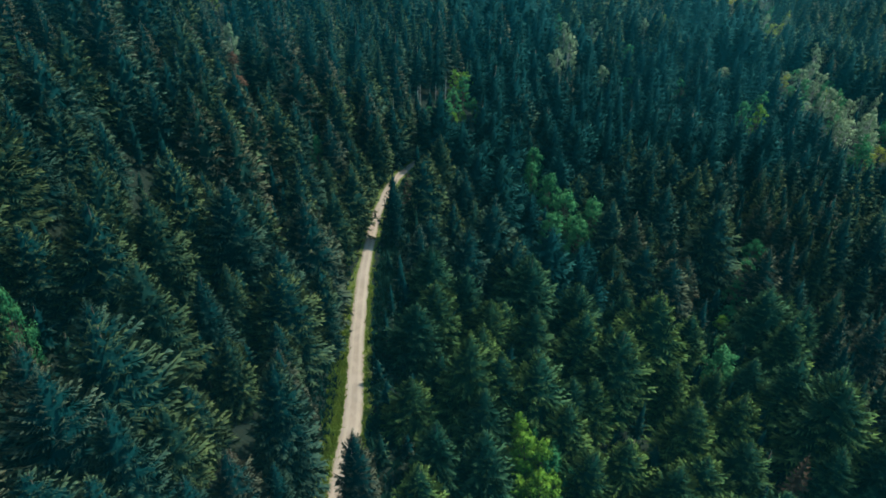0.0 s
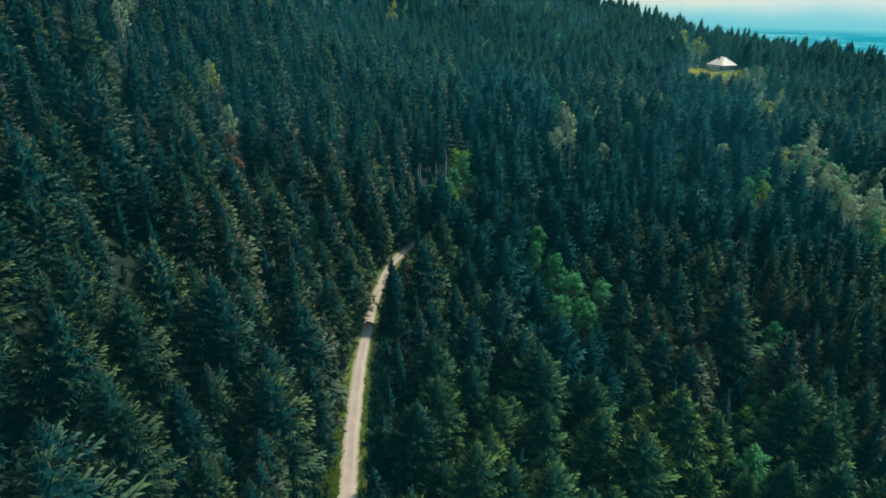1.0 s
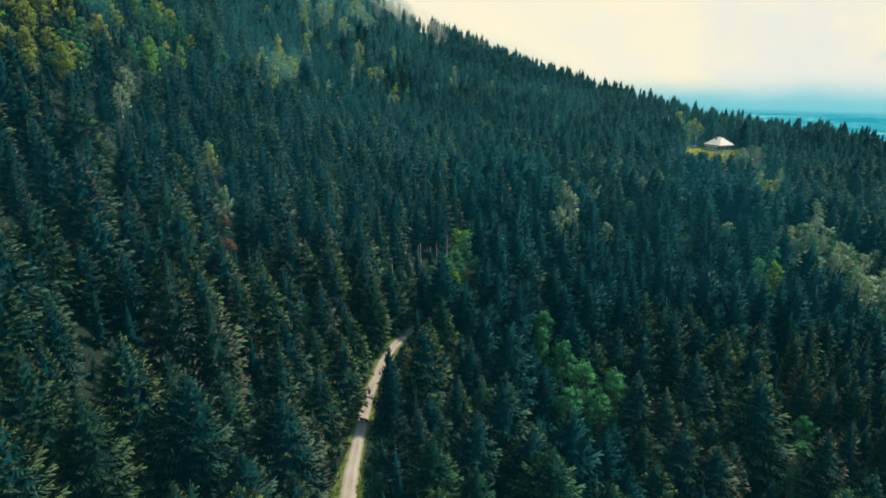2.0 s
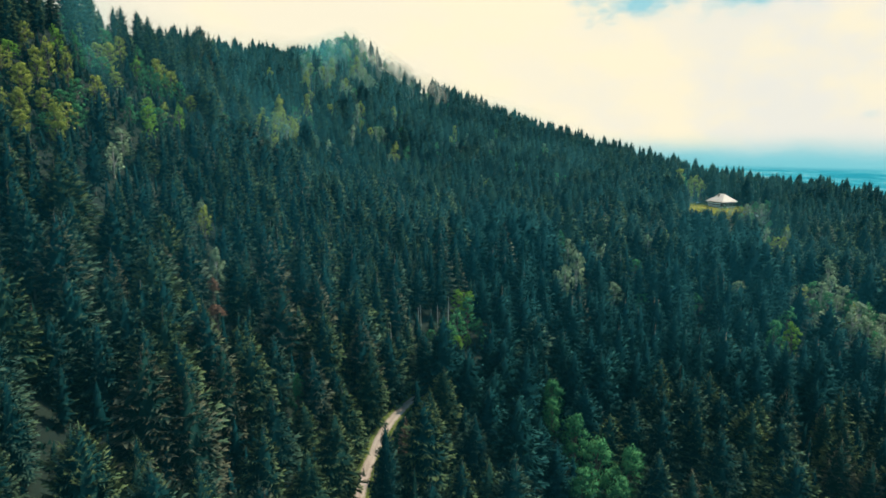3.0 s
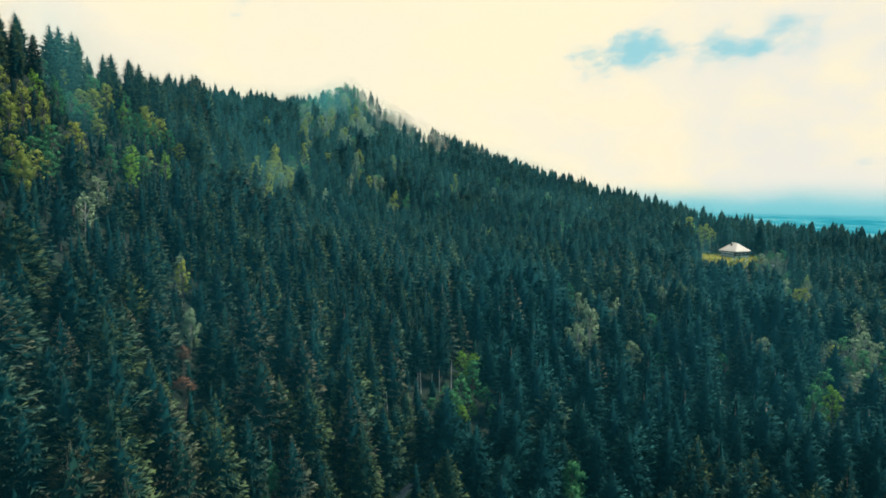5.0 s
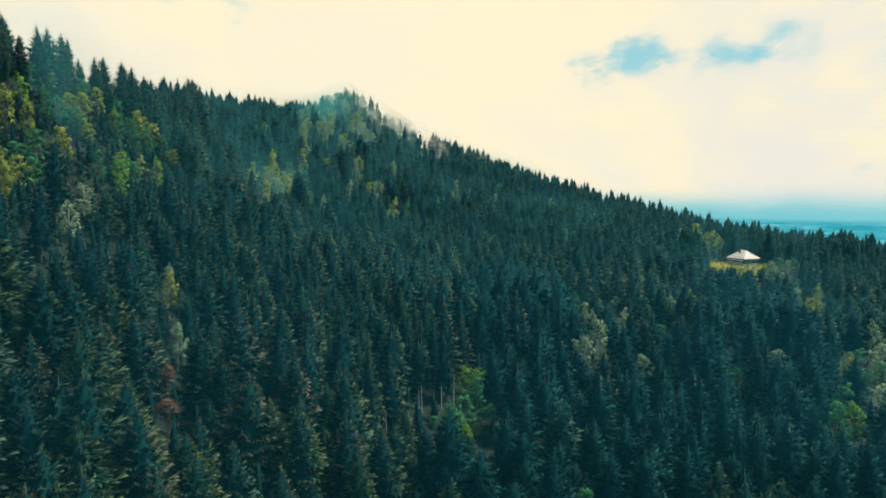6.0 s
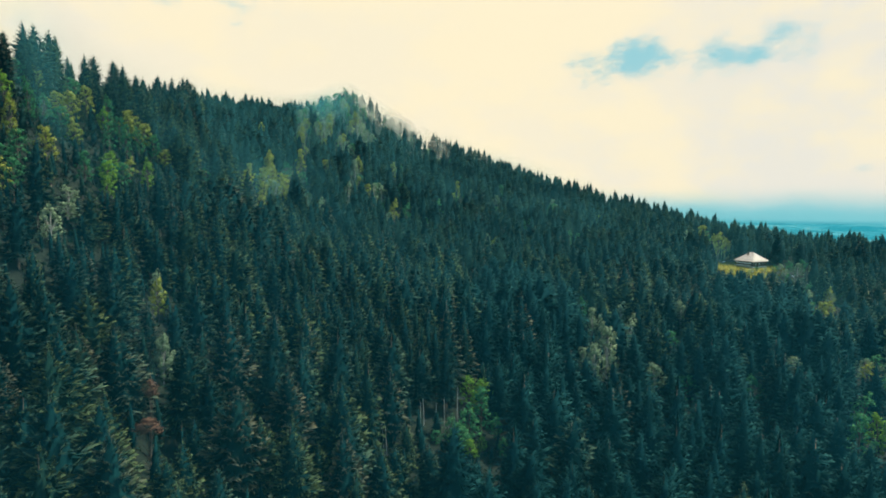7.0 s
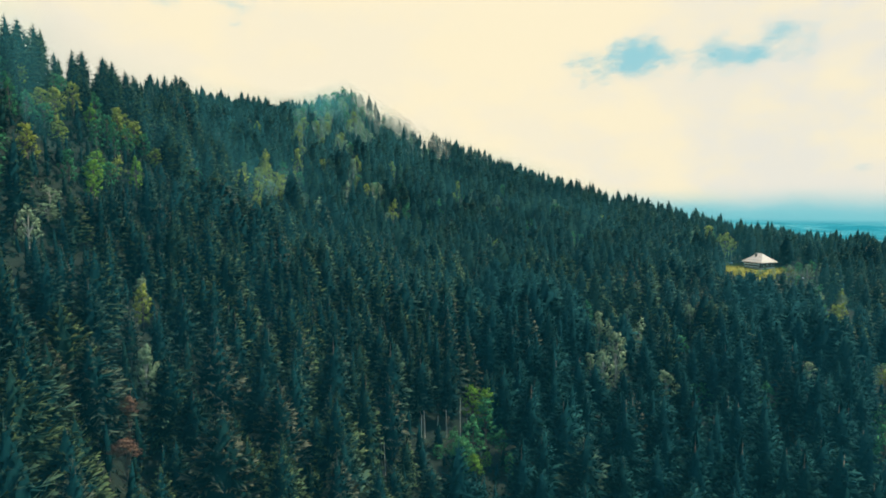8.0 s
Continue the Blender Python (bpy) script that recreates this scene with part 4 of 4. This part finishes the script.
def box(x0, x1, y0, y1, z0, z1, bevel=0.0):
    bm = bmesh.new()
    bmesh.ops.create_cube(bm, size=1, matrix=Matrix.Translation(((x0 + x1) / 2, (y0 + y1) / 2, (z0 + z1) / 2)) @ Matrix.Diagonal((x1 - x0, y1 - y0, z1 - z0, 1)))
    if bevel:
        bmesh.ops.bevel(bm, geom=bm.edges[:], offset=bevel, segments=1, affect="EDGES")
    return bm


def farmhouse():
    root = new("farmhouse")
    tagged(root, "low farmhouse with a broad pale hipped roof on the meadow", "house")
    a, top = 7.0, 4.3
    for name, q in (("wall", (-a, -a + 0.35, -a, a)), ("wall", (a - 0.35, a, -a, a)), ("wall", (-a + 0.35, a - 0.35, -a, -a + 0.35)), ("wall", (-a + 0.35, a - 0.35, a - 0.35, a))):
        part(name, box(*q, -1.5, top), M_BOARD, root, "dark weathered board wall")
    for q in ((-a - 0.08, -a - 0.003, -a, a), (-a, a, -a - 0.08, -a - 0.003)):
        part("plinth", box(*q, -1.5, 0.4), M_STONE, root, "grey stone plinth")
    # balcony along the west side
    part("balcony_floor", box(-a - 1.2, -a - 0.09, -a + 0.4, a - 0.4, 1.95, 2.1), M_BOARD, root)
    part("balcony_rail", box(-a - 1.24, -a - 1.14, -a + 0.4, a - 0.4, 2.4, 3.0, 0.02), M_PLASTER, root, "white painted balcony rail")
    part("bench_rail", box(-a - 1.22, -a - 1.12, -a + 0.6, a - 0.6, 0.85, 1.35, 0.02), M_PLASTER, root, "white painted lower rail")
    for k in range(7):
        y = -a + 0.5 + k * (2 * a - 1) / 6
        part("balcony_post", box(-a - 1.22, -a - 1.12, y - 0.06, y + 0.06, 0.0 if k in (0, 3, 6) else 2.1, 2.4), M_BOARD, root)
    for k in range(4):
        y = -a + 1.8 + k * 3.3
        f = part("window", box(-a - 0.06, -a - 0.004, y, y + 1.2, 2.4, 3.6), M_PLASTER, root, "white window frame")
        part("pane", box(-a - 0.075, -a - 0.062, y + 0.1, y + 1.1, 2.5, 3.5), M_PANE, f)
    for k in range(3):
        x = -a + 2.2 + k * 4.0
        f = part("window", box(x, x + 1.2, -a - 0.06, -a - 0.004, 1.4, 2.6), M_PLASTER, root, "white window frame")
        part("pane", box(x + 0.1, x + 1.1, -a - 0.075, -a - 0.062, 1.5, 2.5), M_PANE, f)
    part("door", box(-a - 0.07, -a - 0.01, -0.6, 0.5, 0.0, 1.95), M_BOARD, root, "dark wooden door")
    # hipped roof with thickness
    e, rise, ridge = 8.4, 5.4, 1.8
    bm = bmesh.new()
    lo = [bm.verts.new((sx_ * e, sy_ * e, top - 0.5)) for sx_, sy_ in ((-1, -1), (1, -1), (1, 1), (-1, 1))]
    hi = [bm.verts.new((v.co.x, v.co.y, v.co.z + 0.28)) for v in lo]
    r0, r1 = bm.verts.new((0, -ridge, top + rise)), bm.verts.new((0, ridge, top + rise))
    for f in ((hi[0], hi[1], r0), (hi[1], hi[2], r1, r0), (hi[2], hi[3], r1), (hi[3], hi[0], r0, r1), tuple(reversed(lo))):
        bm.faces.new(f)
    for k in range(4):
        bm.faces.new((lo[k], lo[(k + 1) % 4], hi[(k + 1) % 4], hi[k]))
    roof = part("roof", bm, M_ROOF, root, "pale grey sheet-metal hipped roof")
    # standing seams on the two long slopes and the two hips
    slope = (rise + 0.22) / e
    for side in range(4):
        turn = Matrix.Rotation(side * math.pi / 2, 4, "Z")
        for k in range(-5, 6):
            x = k * 1.45
            d = (e - ridge if side % 2 == 0 else e)
            reach = max(0.0, 1 - max(0.0, abs(x) - (ridge if side % 2 else 0.0)) / (e - (ridge if side % 2 else 0.0)))
            if reach < 0.08:
                continue
            q0 = Vector((x, -e + 0.02, top - 0.19))
            q1 = Vector((x, -e + d * reach * 0.98, top - 0.19 + (rise + 0.22) * reach * 0.98))
            bm = bmesh.new()
            mid_p, way_v = (q0 + q1) / 2, (q1 - q0)
            bmesh.ops.create_cube(bm, size=1, matrix=turn @ Matrix.Translation(mid_p) @ way_v.to_track_quat("Y", "Z").to_matrix().to_4x4() @ Matrix.Diagonal((0.07, way_v.length, 0.09, 1)))
            part("seam", bm, M_ROOF, roof)
    chimney = part("chimney", box(-3.4, -2.5, 0.2, 1.1, top + 2.2, top + 5.5, 0.04), M_BOARD, root, "dark chimney")
    part("chimney_cap", box(-3.55, -2.35, 0.05, 1.25, top + 5.5, top + 5.68), M_STONE, chimney)
    root.matrix_basis = pose(HOUSE[0], HOUSE[1], float(ground(HOUSE[0], HOUSE[1])) + 0.3, 0, 0, 22) @ Matrix.Diagonal((0.86, 0.86, 0.92, 1))
    return root


farmhouse()


def boulder(x, y, size, seed):
    r = np.random.default_rng(seed)
    bm = bmesh.new()
    bmesh.ops.create_icosphere(bm, subdivisions=2, radius=size)
    for v in bm.verts:
        v.co *= 0.8 + 0.35 * noise.noise(v.co * 0.9 / size + Vector((seed, 0, 0)))
        v.co.z *= 0.65
    me = bpy.data.meshes.new("boulder")
    bm.to_mesh(me)
    bm.free()
    me.materials.append(M_STONE)
    ob = tagged(new("boulder", me), "pale weathered boulder at the edge of the meadow", "boulder", "boulders by the meadow")
    ob.matrix_basis = pose(x, y, float(ground(x, y)) + size * 0.25, 0, 0, r.uniform(0, 360))


for k, (x, y, q) in enumerate(((221, 409, 1.6), (224, 410, 1.2), (213, 412, 1.3), (218, 406, 1.0), (190, 452, 1.2))):
    boulder(x, y, q, k)

# ---- dead spruces and bare trunks ----
for k, (x, y, h) in enumerate(DEAD):
    r = np.random.default_rng(700 + k)
    root = tagged(new("dead_spruce"), "dead spruce with rust-brown dry needles among green ones", "spruce tree", "dead spruces")
    v, t, u, turned = spruce_shape(r, 15, 8, 4, height=h, radius=2.4, base=0.2, thin=0.75, body=0.3)
    for nm, me in (("crown", mesh_of("dead_crown", v, t, u, (M_DEAD,))), ("trunk", mesh_of("dead_trunk", *tube([(0, 0, -1), (0, 0, h * 0.5), (0, 0, h)], [0.2, 0.13, 0.02], 6), None, (M_PALE_BARK,), shade=True))):
        ob = new(nm, me)
        ob.parent = root
    root.matrix_basis = pose(x, y, float(ground(x, y)), 0, 0, 0)
for k in range(8):
    r = np.random.default_rng(800 + k)
    x, y = r.uniform(-9, 4), r.uniform(222, 232)
    if k > 5:
        x, y = r.uniform(-20, -14), r.uniform(200, 206)
    h = r.uniform(7, 11.5)
    bend = r.normal(0, 0.25, 2)
    ob = new("bare_trunk", mesh_of("bare_trunk", *tube([(0, 0, -1), (bend[0] * 0.5, 0, h * 0.5), (bend[0], bend[1], h)], [0.18, 0.13, 0.05], 6), None, (M_PALE_BARK,), shade=True))
    tagged(ob, "pale bare spruce trunk at the edge of a gap", "tree trunk", "bare trunks in the gap")
    ob.matrix_basis = pose(x, y, float(ground(x, y)), 0, 0, r.uniform(0, 360))

# ---- far plain: glowing arc with the blue haze painted in ----
M_PLAIN, n = material("far_plain")
p = place_of(n)
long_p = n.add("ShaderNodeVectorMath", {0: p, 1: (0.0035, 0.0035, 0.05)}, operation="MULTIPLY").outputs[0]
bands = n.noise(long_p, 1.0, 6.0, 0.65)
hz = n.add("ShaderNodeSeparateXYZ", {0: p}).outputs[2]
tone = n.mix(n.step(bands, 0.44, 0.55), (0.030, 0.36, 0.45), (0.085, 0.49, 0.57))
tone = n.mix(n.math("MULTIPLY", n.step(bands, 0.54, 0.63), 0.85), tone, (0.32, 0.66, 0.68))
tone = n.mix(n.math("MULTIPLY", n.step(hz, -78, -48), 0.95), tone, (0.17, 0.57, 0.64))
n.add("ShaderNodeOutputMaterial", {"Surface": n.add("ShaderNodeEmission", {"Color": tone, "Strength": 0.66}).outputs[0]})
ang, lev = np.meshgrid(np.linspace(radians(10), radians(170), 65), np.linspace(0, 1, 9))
tagged(sheet("backdrop", 4300 * np.cos(ang), 4300 * np.sin(ang), -345 + 297 * lev, M_PLAIN), "glowing backdrop of the distant plain, blue haze painted in", "distance", kind="structure")

# ---- see-through sheets that imitate distance haze, and cloud wisps ----
# bluish sheets that brighten what lies behind them, in place of air haze
M_HAZE_SHEET, n = material("mist")
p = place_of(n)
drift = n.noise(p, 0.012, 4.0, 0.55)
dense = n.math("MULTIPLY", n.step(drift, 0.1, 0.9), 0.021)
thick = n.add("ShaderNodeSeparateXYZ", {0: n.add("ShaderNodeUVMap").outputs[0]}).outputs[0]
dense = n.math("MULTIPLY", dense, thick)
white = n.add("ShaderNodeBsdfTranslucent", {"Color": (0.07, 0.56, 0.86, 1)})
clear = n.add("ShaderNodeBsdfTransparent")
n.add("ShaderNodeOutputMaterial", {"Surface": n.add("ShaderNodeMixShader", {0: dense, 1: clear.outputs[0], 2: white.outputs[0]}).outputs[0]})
# denser sheets laid over ridge and crest to imitate distance haze
M_RIDGE_SHEET, n = material("ridge_haze_sheet")
p = place_of(n)
thick = n.add("ShaderNodeSeparateXYZ", {0: n.add("ShaderNodeUVMap").outputs[0]}).outputs[0]
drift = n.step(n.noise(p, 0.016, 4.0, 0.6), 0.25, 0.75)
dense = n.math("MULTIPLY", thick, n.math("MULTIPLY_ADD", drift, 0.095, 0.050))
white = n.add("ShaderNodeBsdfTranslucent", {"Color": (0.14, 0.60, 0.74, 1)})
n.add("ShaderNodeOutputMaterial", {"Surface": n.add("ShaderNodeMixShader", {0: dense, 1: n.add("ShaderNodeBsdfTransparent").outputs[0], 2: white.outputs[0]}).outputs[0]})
M_WISP, n = material("cloud_wisp")
p = place_of(n)
thick = n.add("ShaderNodeSeparateXYZ", {0: n.add("ShaderNodeUVMap").outputs[0]}).outputs[0]
dense = n.math("MULTIPLY", thick, n.math("MULTIPLY", n.step(n.noise(p, 0.045, 5.0, 0.6), 0.30, 0.70), 0.58))
white = n.add("ShaderNodeBsdfTranslucent", {"Color": (0.92, 0.94, 0.88, 1)})
n.add("ShaderNodeOutputMaterial", {"Surface": n.add("ShaderNodeMixShader", {0: dense, 1: n.add("ShaderNodeBsdfTransparent").outputs[0], 2: white.outputs[0]}).outputs[0]})


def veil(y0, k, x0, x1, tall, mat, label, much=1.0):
    """A see-through sheet across the valley that imitates air haze, fading out at its top and ends."""
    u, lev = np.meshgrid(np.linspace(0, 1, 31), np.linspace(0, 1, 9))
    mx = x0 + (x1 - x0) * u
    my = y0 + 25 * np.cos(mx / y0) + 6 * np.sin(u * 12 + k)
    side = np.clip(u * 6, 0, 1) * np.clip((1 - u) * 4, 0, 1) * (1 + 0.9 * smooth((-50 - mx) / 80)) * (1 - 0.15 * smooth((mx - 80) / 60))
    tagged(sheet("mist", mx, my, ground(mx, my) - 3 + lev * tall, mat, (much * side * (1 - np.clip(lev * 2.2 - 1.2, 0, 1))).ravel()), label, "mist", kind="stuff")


# added bluish sheet that lifts the dark tones evenly, like haze
M_LIFT, n = material("dark_tone_lift")
thick = n.add("ShaderNodeSeparateXYZ", {0: n.add("ShaderNodeUVMap").outputs[0]}).outputs[0]
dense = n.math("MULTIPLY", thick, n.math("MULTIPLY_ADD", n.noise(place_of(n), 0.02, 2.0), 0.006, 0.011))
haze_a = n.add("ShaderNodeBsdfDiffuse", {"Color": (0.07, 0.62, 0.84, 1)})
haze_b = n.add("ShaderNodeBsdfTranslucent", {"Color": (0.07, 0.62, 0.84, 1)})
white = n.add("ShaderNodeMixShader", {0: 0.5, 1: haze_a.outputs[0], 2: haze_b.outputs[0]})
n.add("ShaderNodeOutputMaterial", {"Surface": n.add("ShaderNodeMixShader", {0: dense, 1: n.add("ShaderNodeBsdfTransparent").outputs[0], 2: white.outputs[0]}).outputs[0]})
# shaped to the flight path, so the camera sees everything through it
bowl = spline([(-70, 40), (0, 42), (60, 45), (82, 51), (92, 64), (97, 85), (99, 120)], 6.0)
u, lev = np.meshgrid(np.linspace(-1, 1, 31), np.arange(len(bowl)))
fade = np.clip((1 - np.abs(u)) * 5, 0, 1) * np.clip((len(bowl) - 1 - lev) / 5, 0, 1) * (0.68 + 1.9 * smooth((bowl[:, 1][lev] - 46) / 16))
tagged(sheet("mist", 4 + 190 * u, bowl[:, 0][lev], bowl[:, 1][lev], M_LIFT, fade.ravel()), "added see-through sheet round the flight path, lifting dark tones like haze", "mist", kind="stuff")
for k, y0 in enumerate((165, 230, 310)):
    veil(y0, k, max(-165, -0.85 * y0 - 60), 0.85 * y0 + 60, 60, M_HAZE_SHEET, "thin see-through sheet standing in for bluish distance haze")
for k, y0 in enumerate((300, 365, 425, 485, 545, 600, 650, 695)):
    veil(y0, k, -205, 340 if y0 < 500 else 170, 38, M_RIDGE_SHEET, "see-through blue sheet standing in for haze on the ridge", min(1.0, 0.45 + (y0 - 300) / 260))
veil(255, 3, -225, -92, 60, M_RIDGE_SHEET, "see-through blue sheet standing in for haze on the crest", 0.55)
# bright wisps of cloud on the shoulder of the peak
for k, (x0, x1, y0, tall) in enumerate(((-112, -30, 712, 32), (-95, 10, 724, 30), (-20, 80, 690, 26))):
    u, lev = np.meshgrid(np.linspace(0, 1, 25), np.linspace(0, 1, 9))
    mx, my = x0 + (x1 - x0) * u, y0 + 5 * np.sin(u * 9 + k)
    tagged(sheet("mist", mx, my, ground(mx, my) + tall * lev, M_WISP, (np.sin(u * math.pi) * np.sin(np.clip(lev * 1.0, 0, 1) * math.pi)).ravel()), "bright wisp of cloud clinging to the ridge", "mist", kind="stuff")

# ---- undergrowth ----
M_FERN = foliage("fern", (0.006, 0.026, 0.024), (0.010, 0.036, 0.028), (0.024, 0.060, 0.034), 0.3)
spots = []
for _ in range(9000):
    y = rng.uniform(25, 270)
    x = rng.uniform(-1, 1) * (0.85 * y + 30)
    if x > -45 and x < 75 and y < 205 and road_near(x, y)[0] < 4.5:
        continue
    spots.append((x, y, rng.uniform(0.4, 1.4), rng.uniform(0.6, 1.5)))
for _ in range(5200):
    k = int(rng.integers(len(ROAD)))
    t = (3.4 + abs(rng.normal(0, 4.5))) * (1 if rng.random() < 0.6 else -1)
    if 30 < ROAD[k, 1] < 182:
        spots.append((ROAD[k, 0] + side_way[k, 0] * t, ROAD[k, 1] + side_way[k, 1] * t, rng.uniform(0.5, 1.8), rng.uniform(0.7, 1.6)))
for _ in range(420):
    spots.append((rng.uniform(-180, -156), rng.uniform(268, 412), rng.uniform(1.5, 4.0), rng.uniform(1.5, 3.0)))
for lx, ly, lh, lw, c in LEAFY:
    if -160 < lx < -90 and ly < 440 or ly < 150:
        for _ in range(40 if ly > 150 else 70):
            spots.append((lx + rng.normal(0, 5), ly + rng.normal(0, 6), rng.uniform(0.6, 2.2), rng.uniform(1.0, 2.2)))
for lx, ly, lh in DEAD:
    for _ in range(90):
        spots.append((lx * (1 - rng.random() * 0.05) + rng.normal(0, 4), ly - rng.uniform(-4, 12), rng.uniform(0.8, 2.4), rng.uniform(0.8, 1.8)))
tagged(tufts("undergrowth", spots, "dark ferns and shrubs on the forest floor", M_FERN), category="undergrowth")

# ---- the forest goes on under and behind the start of the flight ----
pick = np.random.default_rng(77)
behind = []
for _ in range(9000):
    x, y = pick.uniform(-105, 100), pick.uniform(-85, 27)
    if abs(x + 3) <= 0.86 * y + 32 and y > 12:
        continue
    if road_near(x, y)[0] < 7 or any((x - o[0]) ** 2 + (y - o[1]) ** 2 < 32 for o in behind) or taken(x, y, 5.6):
        continue
    behind.append((x, y, float(20 + pick.normal(0, 3))))
grove("near_forest", behind, [grove_shape(290 + k, 16, 9, 0, 4.3 + 0.3 * k, 3) for k in range(4)], "dense dark green spruce forest on both sides of the road")
